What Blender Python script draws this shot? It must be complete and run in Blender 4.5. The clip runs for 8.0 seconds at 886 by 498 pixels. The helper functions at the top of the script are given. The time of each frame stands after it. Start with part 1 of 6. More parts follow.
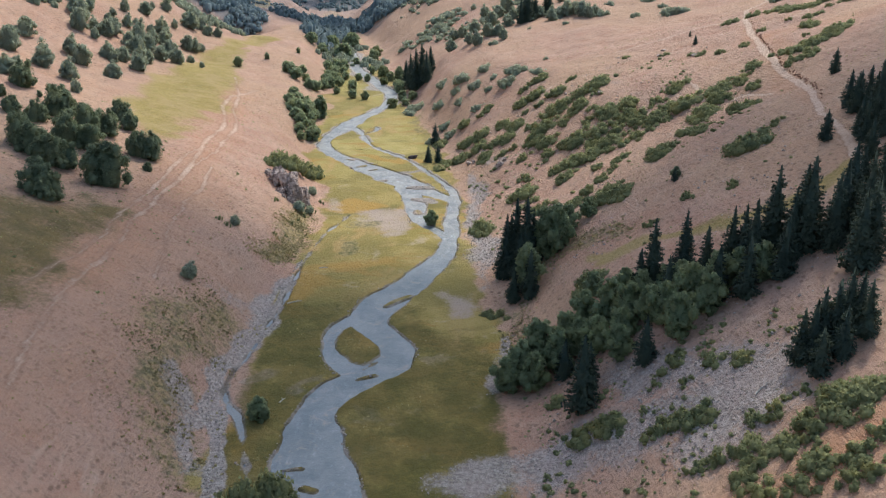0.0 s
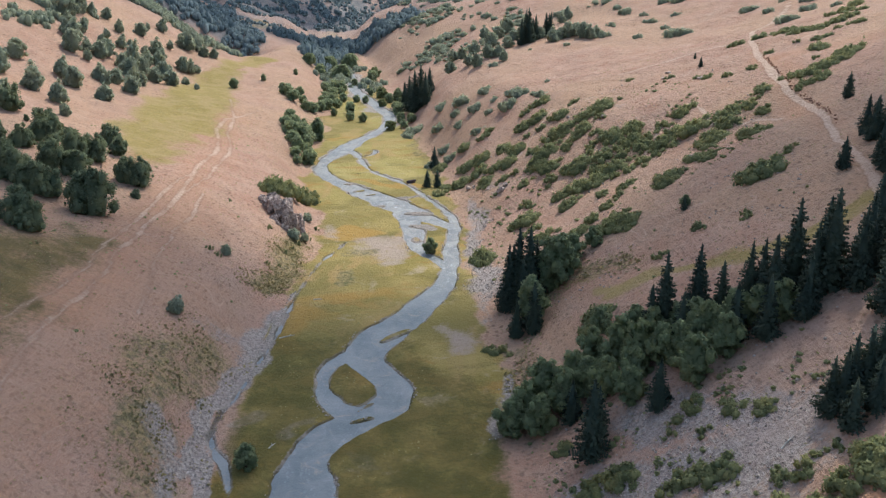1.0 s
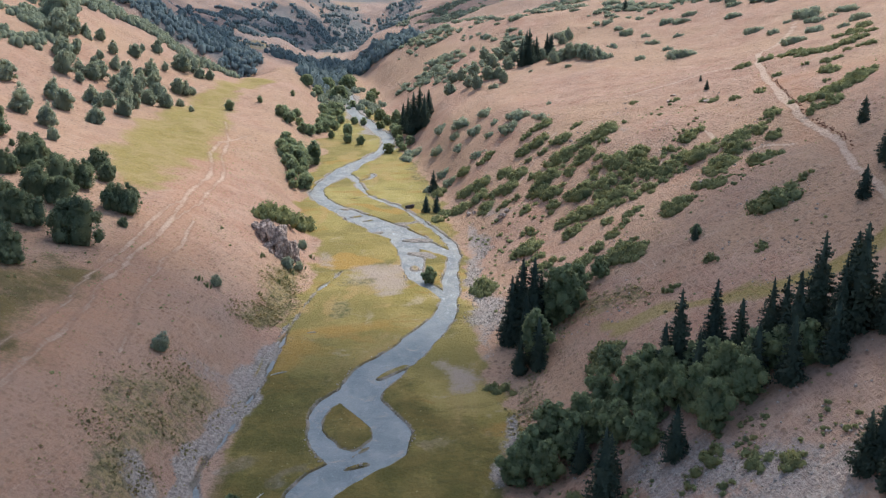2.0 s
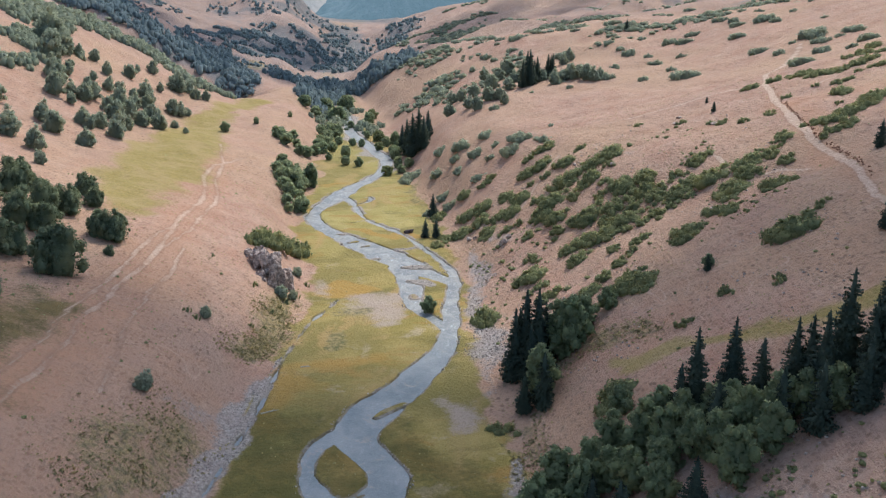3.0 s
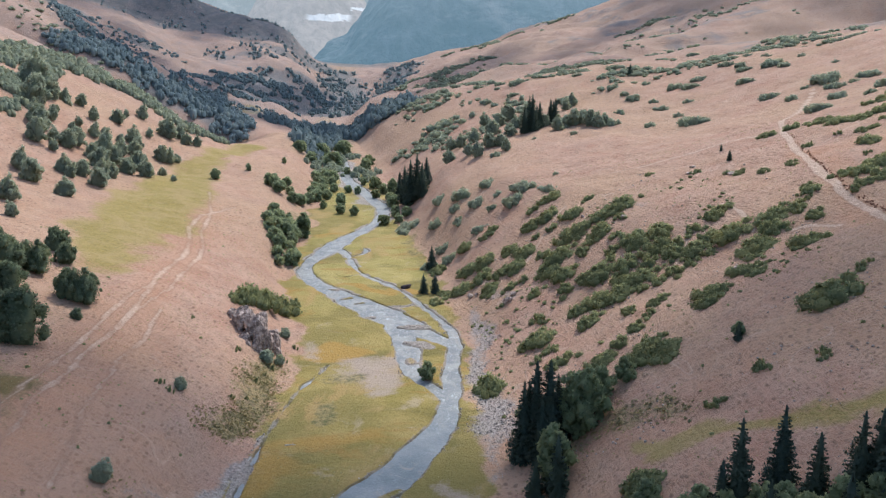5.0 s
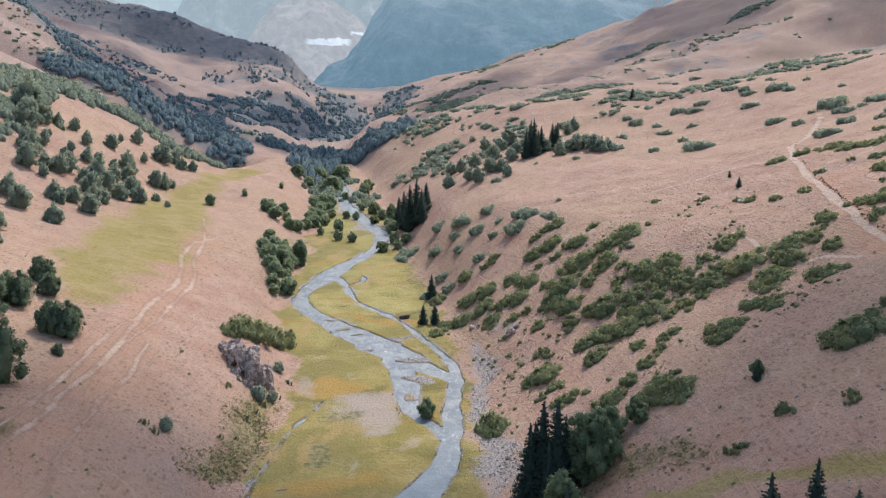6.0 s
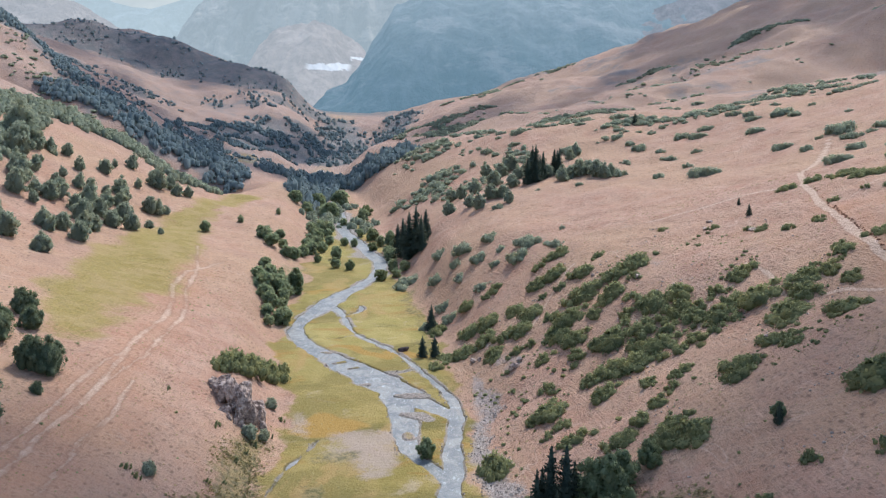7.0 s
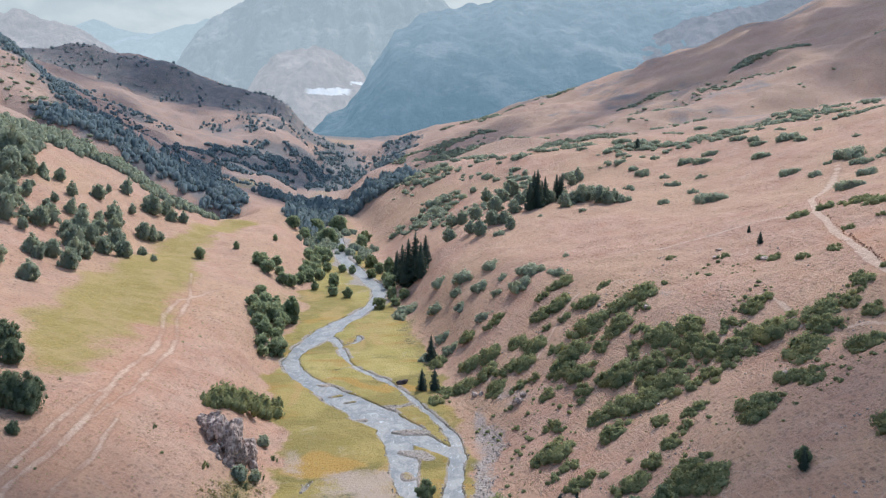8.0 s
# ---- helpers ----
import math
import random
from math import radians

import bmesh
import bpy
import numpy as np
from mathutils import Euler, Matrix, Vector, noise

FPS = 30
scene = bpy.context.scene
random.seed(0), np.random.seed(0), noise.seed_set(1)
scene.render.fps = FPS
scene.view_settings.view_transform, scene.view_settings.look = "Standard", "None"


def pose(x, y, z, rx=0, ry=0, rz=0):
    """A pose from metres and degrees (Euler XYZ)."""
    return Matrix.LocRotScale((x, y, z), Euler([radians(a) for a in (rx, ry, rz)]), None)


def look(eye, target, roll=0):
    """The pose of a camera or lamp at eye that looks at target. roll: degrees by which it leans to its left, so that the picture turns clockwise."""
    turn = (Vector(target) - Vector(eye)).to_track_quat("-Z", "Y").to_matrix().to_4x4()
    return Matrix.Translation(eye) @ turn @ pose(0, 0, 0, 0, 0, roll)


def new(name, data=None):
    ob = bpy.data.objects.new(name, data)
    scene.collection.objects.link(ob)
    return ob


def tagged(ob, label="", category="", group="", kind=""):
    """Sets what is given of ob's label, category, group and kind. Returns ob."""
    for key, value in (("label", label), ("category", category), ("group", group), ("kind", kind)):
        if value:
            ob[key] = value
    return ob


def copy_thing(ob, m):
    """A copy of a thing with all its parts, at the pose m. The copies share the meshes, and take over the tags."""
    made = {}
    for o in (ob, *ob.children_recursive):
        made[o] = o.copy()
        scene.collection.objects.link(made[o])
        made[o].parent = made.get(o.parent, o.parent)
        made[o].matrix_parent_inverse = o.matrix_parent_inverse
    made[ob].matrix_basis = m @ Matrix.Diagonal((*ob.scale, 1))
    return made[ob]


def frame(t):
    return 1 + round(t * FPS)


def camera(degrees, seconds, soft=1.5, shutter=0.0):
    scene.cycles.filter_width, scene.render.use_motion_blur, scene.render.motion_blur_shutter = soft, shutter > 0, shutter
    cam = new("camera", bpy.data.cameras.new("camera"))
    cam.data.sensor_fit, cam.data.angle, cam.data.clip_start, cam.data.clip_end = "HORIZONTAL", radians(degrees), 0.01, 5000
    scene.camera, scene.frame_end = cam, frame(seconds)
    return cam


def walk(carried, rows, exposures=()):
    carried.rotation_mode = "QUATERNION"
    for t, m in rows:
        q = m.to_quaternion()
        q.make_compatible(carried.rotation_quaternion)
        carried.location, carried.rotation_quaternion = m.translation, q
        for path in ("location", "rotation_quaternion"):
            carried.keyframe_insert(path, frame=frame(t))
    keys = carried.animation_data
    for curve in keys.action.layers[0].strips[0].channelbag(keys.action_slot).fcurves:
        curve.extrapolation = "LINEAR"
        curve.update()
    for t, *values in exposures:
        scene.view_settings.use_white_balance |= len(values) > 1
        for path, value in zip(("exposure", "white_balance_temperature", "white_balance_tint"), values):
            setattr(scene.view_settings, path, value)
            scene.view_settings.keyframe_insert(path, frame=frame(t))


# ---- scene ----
cam = camera(54.7, 8.0, soft=1.25)
METRES, EYE, TILT, LEAN, TURN = 120.0, 130.0, -19.0, 0.0, 0.0
ROWS = [
    (0.0, 0.0, 0.0, 0.0, 0.0, 0.0, -0.0),
    (0.5, -0.0007, 0.0597, 0.0209, -0.04, 0.62, -0.0),
    (1.0, -0.0018, 0.1199, 0.0415, -0.07, 1.25, 0.0),
    (1.5, -0.0029, 0.18, 0.062, -0.11, 1.9, 0.01),
    (3.0, -0.0057, 0.3598, 0.1234, -0.19, 3.78, 0.02),
    (3.5, -0.0067, 0.4201, 0.1433, -0.22, 4.45, 0.03),
    (4.0, -0.0083, 0.4805, 0.1633, -0.25, 5.15, 0.02),
    (4.5, -0.0096, 0.5394, 0.1835, -0.29, 5.86, 0.01),
    (6.0, -0.0129, 0.7156, 0.2438, -0.35, 8.13, -0.0),
    (6.5, -0.0139, 0.7733, 0.264, -0.37, 8.93, -0.02),
    (7.0, -0.015, 0.8314, 0.2842, -0.39, 9.74, -0.02),
    (7.5, -0.0162, 0.8889, 0.3042, -0.41, 10.56, -0.04),
    (8.0, -0.0173, 0.9458, 0.3242, -0.42, 11.34, -0.04),
]
walk(cam, [(t, pose(0, 0, EYE, TILT, LEAN, TURN) @ pose(METRES * x, METRES * y, METRES * z, 90 + pitch, roll, yaw)) for t, x, y, z, yaw, pitch, roll in ROWS],
     exposures=[(0.0, 0.62, 6250, 6), (4.0, 0.62, 6080, 7), (8.0, 0.66, 5950, 8)])

# ---- sky and sun ----
SUN_TURN, SUN_UP = 26.0, 55.0  # degrees clockwise from straight ahead (+y), and above the horizon
world = bpy.data.worlds.new("sky")
scene.world = world
world.use_nodes = True
sky = world.node_tree.nodes.new("ShaderNodeTexSky")
sky.sky_type, sky.sun_disc = "NISHITA", False
sky.sun_elevation, sky.sun_rotation = radians(SUN_UP), radians(SUN_TURN)
sky.altitude, sky.air_density, sky.dust_density, sky.ozone_density = 400, 1.3, 3.0, 1.5
world.node_tree.links.new(sky.outputs[0], world.node_tree.nodes["Background"].inputs[0])
world.node_tree.nodes["Background"].inputs[1].default_value = 0.15
sun = new("sun", bpy.data.lights.new("sun", "SUN"))
sun.data.energy, sun.data.angle, sun.data.color = 2.0, radians(2.0), (1.0, 0.95, 0.88)
sun.matrix_world = look((0, 0, 600), (-math.sin(radians(SUN_TURN)) * 100, -math.cos(radians(SUN_TURN)) * 100, 600 - math.tan(radians(SUN_UP)) * 100))


# ---- materials ----
def material(name, roughness=0.9):
    m = bpy.data.materials.new(name)
    m.use_nodes = True
    shader = m.node_tree.nodes["Principled BSDF"]
    shader.inputs["Roughness"].default_value = roughness
    shader.inputs["Specular IOR Level"].default_value = 0.2
    return m, m.node_tree, shader


class Nodes:
    """Short hand for one material's nodes."""

    def __init__(self, tree):
        self.tree = tree
        self.place = tree.nodes.new("ShaderNodeNewGeometry").outputs["Position"]

    def put(self, socket, value):
        if isinstance(value, bpy.types.NodeSocket):
            self.tree.links.new(value, socket)
        else:
            socket.default_value = value if not isinstance(value, tuple) or len(value) == 4 or socket.type == "VECTOR" else (*value, 1)

    def attribute(self, name):
        n = self.tree.nodes.new("ShaderNodeAttribute")
        n.attribute_name = name
        return n.outputs["Fac"]

    def noise(self, scale, detail=4.0, rough=0.55, at=None, warp=0.0):
        n = self.tree.nodes.new("ShaderNodeTexNoise")
        n.inputs["Scale"].default_value, n.inputs["Detail"].default_value, n.inputs["Roughness"].default_value = scale, detail, rough
        n.inputs["Distortion"].default_value = warp
        self.put(n.inputs["Vector"], at or self.place)
        return n.outputs["Fac"]

    def cells(self, scale, at=None, feature="F1"):
        n = self.tree.nodes.new("ShaderNodeTexVoronoi")
        n.feature = feature
        n.inputs["Scale"].default_value = scale
        self.put(n.inputs["Vector"], at or self.place)
        return n.outputs["Distance"]

    def stretch(self, x, y, z, turn=0.0):
        n = self.tree.nodes.new("ShaderNodeMapping")
        n.inputs["Scale"].default_value, n.inputs["Rotation"].default_value = (x, y, z), (0, 0, radians(turn))
        self.put(n.inputs["Vector"], self.place)
        return n.outputs[0]

    def math(self, kind, a, b=0.0, clamp=False):
        n = self.tree.nodes.new("ShaderNodeMath")
        n.operation, n.use_clamp = kind, clamp
        self.put(n.inputs[0], a), self.put(n.inputs[1], b)
        return n.outputs[0]

    def ramp(self, value, low, high, a=0.0, b=1.0):
        n = self.tree.nodes.new("ShaderNodeMapRange")
        n.interpolation_type = "SMOOTHSTEP"
        self.put(n.inputs["Value"], value)
        for k, v in zip(("From Min", "From Max", "To Min", "To Max"), (low, high, a, b)):
            self.put(n.inputs[k], v)
        return n.outputs[0]

    def mix(self, fac, a, b, kind="MIX"):
        n = self.tree.nodes.new("ShaderNodeMix")
        n.data_type, n.blend_type = "RGBA", kind
        self.put(n.inputs[0], fac), self.put(n.inputs[6], a), self.put(n.inputs[7], b)
        return n.outputs[2]

    def bump(self, height, strength, distance, shader, normal=None):
        n = self.tree.nodes.new("ShaderNodeBump")
        n.inputs["Strength"].default_value, n.inputs["Distance"].default_value = strength, distance
        self.put(n.inputs["Height"], height)
        if normal:
            self.put(n.inputs["Normal"], normal)
        self.put(shader.inputs["Normal"], n.outputs[0])
        return n.outputs[0]

    def random(self):
        return self.tree.nodes.new("ShaderNodeObjectInfo").outputs["Random"]

    def island(self):
        return self.tree.nodes.new("ShaderNodeNewGeometry").outputs["Random Per Island"]


def ground_material():
    m, tree, shader = material("ground", 0.95)
    n = Nodes(tree)
    big, mid, fine = n.noise(0.010, 6, 0.6), n.noise(0.075, 6, 0.62), n.noise(0.7, 5, 0.7)
    tiny = n.noise(2.6, 3, 0.7)
    # dry hillside: pinkish soil between bleached grass
    soil = n.mix(n.ramp(mid, 0.32, 0.66), (0.414, 0.225, 0.149), (0.477, 0.298, 0.209))
    soil = n.mix(n.ramp(big, 0.38, 0.62, 0, 0.7), soil, (0.462, 0.293, 0.176))
    soil = n.mix(n.ramp(n.noise(0.028, 5, 0.6, warp=0.5), 0.52, 0.70, 0, 0.5), soil, (0.356, 0.212, 0.153))
    # Grey scree tint, which also paints near shade and distant haze into soil.
    soil = n.mix(n.math("MULTIPLY", n.attribute("ashen_haze_shade"), n.ramp(mid, 0.25, 0.6, 0.4, 0.9)), soil, (0.350, 0.250, 0.208))
    soil = n.mix(n.ramp(fine, 0.48, 0.68, 0, 0.52), soil, (0.240, 0.160, 0.115))
    soil = n.mix(n.ramp(tiny, 0.50, 0.68, 0, 0.42), soil, (0.56, 0.40, 0.295))
    treads = n.noise(0.9, 4, 0.65, n.stretch(0.10, 0.10, 1.5), 0.35)
    soil = n.mix(n.ramp(treads, 0.52, 0.66, 0, 0.22), soil, (0.27, 0.165, 0.118))
    soil = n.mix(n.ramp(n.noise(0.35, 4, 0.75), 0.60, 0.70, 0, 0.45), soil, (0.185, 0.145, 0.094))
    soil = n.mix(n.ramp(n.noise(0.5, 4, 0.6, n.stretch(0.6, 0.4, 1.5), 0.4), 0.52, 0.68, 0, 0.12), soil, (0.277, 0.174, 0.128))
    soil = n.mix(n.ramp(n.cells(0.42), 0.16, 0.34, 0.5, 0), soil, (0.204, 0.141, 0.094))
    scars = n.math("MULTIPLY", n.ramp(n.cells(0.21, n.stretch(1.3, 1.0, 2.2)), 0.10, 0.30, 0.75, 0), n.ramp(n.noise(0.05, 4, 0.6), 0.42, 0.56))
    soil = n.mix(scars, soil, (0.195, 0.120, 0.082))
    # narrow livestock trails
    for size, width in ((0.024, 0.006),):
        lane = n.math("ABSOLUTE", n.math("SUBTRACT", n.noise(size, 2.5, 0.5, n.stretch(1.0, 0.8, 1.4), 0.5), 0.5))
        lane = n.math("MULTIPLY", n.ramp(lane, 0.0, width, 0.5, 0), n.ramp(n.noise(0.021, 3, 0.5), 0.48, 0.62))
        soil = n.mix(lane, soil, (0.56, 0.405, 0.30))
    soil = n.mix(n.ramp(n.noise(0.11, 5, 0.7, n.stretch(0.5, 1.6, 1), 0.6), 0.57, 0.70, 0, 0.35), soil, (0.500, 0.366, 0.281))
    soil = n.mix(n.math("MULTIPLY", n.attribute("red"), 0.85), soil, n.mix(fine, (0.48, 0.20, 0.10), (0.40, 0.26, 0.16)))
    grass = n.mix(n.ramp(n.noise(0.045, 6, 0.65), 0.35, 0.65), (0.265, 0.205, 0.056), (0.39, 0.285, 0.098))
    grass = n.mix(n.attribute("lush"), grass, n.mix(n.ramp(mid, 0.35, 0.65), (0.32, 0.275, 0.080), (0.46, 0.365, 0.140)))
    grass = n.mix(n.ramp(n.noise(0.024, 6, 0.65, n.stretch(0.8, 1.6, 1, 15), 0.4), 0.48, 0.66, 0, 0.85), grass, (0.165, 0.135, 0.042))
    grass = n.mix(n.ramp(n.noise(0.04, 5, 0.65, n.stretch(0.7, 1.4, 1, -20), 0.6), 0.52, 0.68, 0, 0.8), grass, (0.36, 0.205, 0.058))
    grass = n.mix(n.ramp(n.noise(0.06, 5, 0.65, warp=0.5), 0.57, 0.68, 0, 0.65), grass, (0.47, 0.36, 0.24))
    grass = n.mix(n.ramp(n.noise(0.014, 5, 0.6, warp=0.8), 0.46, 0.60, 0, 0.75), grass, n.mix(mid, (0.19, 0.155, 0.048), (0.26, 0.20, 0.062)))
    grass = n.mix(n.ramp(n.noise(0.02, 5, 0.6, n.stretch(1.4, 0.8, 1), 0.9), 0.55, 0.66, 0, 0.7), grass, n.mix(mid, (0.40, 0.22, 0.055), (0.46, 0.33, 0.17)))
    grass = n.mix(n.ramp(fine, 0.48, 0.78, 0, 0.3), grass, (0.14, 0.11, 0.035))
    grass = n.mix(n.ramp(n.math("ADD", n.attribute("ochre"), n.math("MULTIPLY", n.math("SUBTRACT", mid, 0.5), 0.6)), 0.12, 0.6, 0, 0.9), grass, n.mix(mid, (0.36, 0.20, 0.045), (0.42, 0.26, 0.075)))
    grass = n.mix(n.ramp(tiny, 0.5, 0.7, 0, 0.25), grass, (0.50, 0.42, 0.19))
    edge = n.math("ADD", n.math("MULTIPLY", n.math("SUBTRACT", mid, 0.5), 1.1), n.math("MULTIPLY", n.math("SUBTRACT", fine, 0.5), 0.7))
    colour = n.mix(n.ramp(n.math("ADD", n.attribute("meadow"), edge), 0.3, 0.7), soil, grass)
    colour = n.mix(n.ramp(n.math("ADD", n.attribute("bare"), edge), 0.35, 0.8, 0, 0.85), colour, n.mix(mid, (0.42, 0.33, 0.24), (0.40, 0.30, 0.26)))
    green = n.mix(n.ramp(fine, 0.35, 0.7), (0.320, 0.245, 0.066), (0.235, 0.195, 0.052))
    green = n.mix(n.ramp(mid, 0.42, 0.62, 0, 0.6), green, (0.38, 0.275, 0.12))
    colour = n.mix(n.ramp(n.math("ADD", n.attribute("green"), edge), 0.22, 0.75, 0, 0.85), colour, green)
    # Olive grass, darkened beyond its own colour to paint shade on the meadow.
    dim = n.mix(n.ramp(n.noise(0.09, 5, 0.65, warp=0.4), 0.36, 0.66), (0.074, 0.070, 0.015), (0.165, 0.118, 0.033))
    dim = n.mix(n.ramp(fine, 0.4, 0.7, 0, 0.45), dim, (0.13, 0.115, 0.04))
    colour = n.mix(n.ramp(n.math("ADD", n.attribute("olive_shadow"), edge), 0.25, 0.85, 0, 0.85), colour, dim)
    scrub = n.mix(n.ramp(n.noise(0.42, 5, 0.7), 0.44, 0.58), (0.30, 0.23, 0.105), (0.12, 0.115, 0.05))
    colour = n.mix(n.ramp(n.math("ADD", n.attribute("scrub"), n.math("MULTIPLY", edge, 1.4)), 0.3, 0.8, 0, 0.85), colour, scrub)
    # Dark woodland floor; the same grey paints haze and shade far off.
    heath_haze = n.mix(n.ramp(n.noise(0.06, 6, 0.7), 0.4, 0.62), (0.125, 0.140, 0.140), (0.21, 0.19, 0.18))
    colour = n.mix(n.ramp(n.math("ADD", n.attribute("heath_haze"), n.math("MULTIPLY", n.math("SUBTRACT", n.noise(0.03, 6, 0.7), 0.5), 1.6)), 0.25, 0.75, 0, 0.85), colour, heath_haze)
    stones = n.mix(n.ramp(n.noise(0.9, 6, 0.75), 0.36, 0.64), (0.195, 0.165, 0.145), (0.47, 0.41, 0.355))
    stones = n.mix(n.ramp(mid, 0.4, 0.7, 0, 0.5), stones, (0.36, 0.27, 0.235))
    colour = n.mix(n.ramp(n.math("ADD", n.attribute("gravel"), edge), 0.3, 0.7, 0, 0.92), colour, stones)
    colour = n.mix(n.ramp(n.attribute("path"), 0.05, 0.4, 0, 0.35), colour, (0.27, 0.165, 0.11))
    colour = n.mix(n.ramp(n.math("ADD", n.attribute("path"), n.math("MULTIPLY", edge, 0.9)), 0.42, 1.10, 0, 0.8), colour, n.mix(n.ramp(fine, 0.35, 0.65), (0.50, 0.35, 0.25), (0.61, 0.45, 0.335)))
    colour = n.mix(n.ramp(n.attribute("wet"), 0.2, 0.8, 0, 0.7), colour, n.mix(n.ramp(mid, 0.42, 0.55), (0.07, 0.06, 0.04), (0.30, 0.26, 0.22)))
    n.put(shader.inputs["Base Color"], colour)
    lumps = n.math("ADD", n.math("MULTIPLY", fine, 1.7), n.math("MULTIPLY", tiny, 0.4))
    lumps = n.math("ADD", lumps, n.math("MULTIPLY", treads, 1.1))
    n.bump(n.math("ADD", lumps, n.math("MULTIPLY", n.noise(0.22, 4, 0.6), 0.9)), 0.70, 0.85, shader)
    return m


def water_material():
    m, tree, shader = material("river_water", 0.3)
    n = Nodes(tree)
    flow = n.noise(0.5, 6, 0.7, n.stretch(1.0, 0.55, 1, 15), 0.9)
    foam = n.math("MULTIPLY", n.ramp(flow, 0.52, 0.64), n.ramp(n.noise(0.9, 5, 0.7, n.stretch(1.2, 0.5, 1, 15)), 0.45, 0.62))
    foam = n.math("MULTIPLY", n.math("MULTIPLY", foam, n.attribute("rapid")), 0.55)
    deep = n.mix(n.ramp(n.noise(0.06, 5), 0.35, 0.65), (0.110, 0.140, 0.155), (0.205, 0.222, 0.225))
    shallow = n.mix(n.ramp(n.noise(0.2, 6, 0.7, n.stretch(1.0, 0.6, 1, 10), 0.8), 0.38, 0.62), (0.165, 0.172, 0.168), (0.315, 0.295, 0.265))
    body = n.mix(n.attribute("rapid"), deep, shallow)
    body = n.mix(n.ramp(n.noise(0.13, 5, 0.7, warp=1.0), 0.54, 0.68, 0, 0.65), body, (0.33, 0.27, 0.215))
    n.put(shader.inputs["Base Color"], n.mix(foam, body, (0.8, 0.82, 0.84)))
    n.put(shader.inputs["Roughness"], n.ramp(foam, 0, 1, 0.36, 0.8))
    shader.inputs["Specular IOR Level"].default_value = 0.36
    n.bump(n.math("ADD", n.noise(0.9, 5, 0.65, warp=0.6), n.math("MULTIPLY", n.noise(3.5, 3), 0.4)), 0.5, 0.35, shader)
    return m


def foliage_material(name, dark, light, rough=0.75, through_light=0.4):
    m, tree, shader = material(name, rough)
    n = Nodes(tree)
    colour = n.mix(n.island(), dark, light)
    colour = n.mix(n.ramp(n.random(), 0, 1, 0, 0.45), colour, tuple(0.75 * a + 0.25 * b for a, b in zip(light, (0.16, 0.15, 0.05))))
    colour = n.mix(n.ramp(n.noise(0.5, 2), 0.35, 0.7, 0, 0.5), colour, dark)
    colour = n.mix(n.ramp(n.noise(0.14, 3), 0.50, 0.68, 0, 0.45), colour, tuple(a * b for a, b in zip(light, (1.15, 1.0, 0.8))))
    n.put(shader.inputs["Base Color"], colour)
    # thin leaves let some light through
    glow, blend = tree.nodes.new("ShaderNodeBsdfTranslucent"), tree.nodes.new("ShaderNodeMixShader")
    n.put(glow.inputs["Color"], n.mix(0.5, colour, light))
    blend.inputs[0].default_value = through_light
    tree.links.new(shader.outputs[0], blend.inputs[1]), tree.links.new(glow.outputs[0], blend.inputs[2])
    tree.links.new(blend.outputs[0], tree.nodes["Material Output"].inputs["Surface"])
    return m


def plain_material(name, a, b, scale=2.0, roughness=0.9, relief=0.3):
    m, tree, shader = material(name, roughness)
    n = Nodes(tree)
    spots = n.noise(scale, 5, 0.65)
    n.put(shader.inputs["Base Color"], n.mix(n.ramp(spots, 0.35, 0.68), a, b))
    n.bump(spots, relief, 0.6 / scale, shader)
    return m


GROUND, WATER = ground_material(), water_material()
SPRUCE = foliage_material("spruce_needles", (0.042, 0.064, 0.050), (0.088, 0.116, 0.082), 0.7, 0.3)
JUNIPER = foliage_material("juniper_scrub", (0.165, 0.195, 0.102), (0.385, 0.385, 0.185), 0.8, 0.55)
# Grey-green juniper foliage, paled further to carry the haze of distance.
HAZED_LEAF = foliage_material("hazed_grey_green_foliage", (0.275, 0.315, 0.240), (0.470, 0.495, 0.350), 0.8, 0.6)
# Spruce green lightened and blued to stand for haze over the far woods.
HAZED_SPRUCE = foliage_material("hazed_spruce_needles", (0.185, 0.245, 0.260), (0.275, 0.335, 0.340), 0.85, 0.5)
LEAF = foliage_material("broad_leaves", (0.170, 0.215, 0.125), (0.350, 0.395, 0.215), 0.8, 0.6)
DARK_LEAF = foliage_material("dark_juniper_foliage", (0.115, 0.150, 0.092), (0.250, 0.285, 0.165), 0.8, 0.5)
RIVER_LEAF = foliage_material("riverside_leaves", (0.230, 0.280, 0.165), (0.440, 0.480, 0.275), 0.8, 0.6)
WILLOW = foliage_material("willow_leaves", (0.16, 0.185, 0.085), (0.29, 0.31, 0.14))
DRY_TUFT = foliage_material("dry_tufts", (0.23, 0.205, 0.10), (0.43, 0.35, 0.17), 0.9, 0.4)
BARK = plain_material("bark", (0.10, 0.07, 0.05), (0.17, 0.12, 0.09))
ROCK = plain_material("rock", (0.20, 0.145, 0.12), (0.62, 0.49, 0.41), 0.55, 0.95, 1.0)
STONE = plain_material("loose_stone", (0.33, 0.27, 0.23), (0.55, 0.47, 0.40), 1.2, 0.95, 0.5)
WOOD = plain_material("bleached_wood", (0.48, 0.43, 0.37), (0.62, 0.58, 0.52), 3.0, 0.85, 0.3)


# ---- the lie of the land ----
def lattice(ix, iy, seed):
    """Hashed values in 0..1 at whole numbers."""
    h = (ix.astype(np.int64) * 374761393 + iy.astype(np.int64) * 668265263 + seed * 974711) & 0x7FFFFFFF
    h = ((h ^ (h >> 13)) * 1274126177) & 0x7FFFFFFF
    return ((h ^ (h >> 16)) & 0xFFFF) / 65535.0


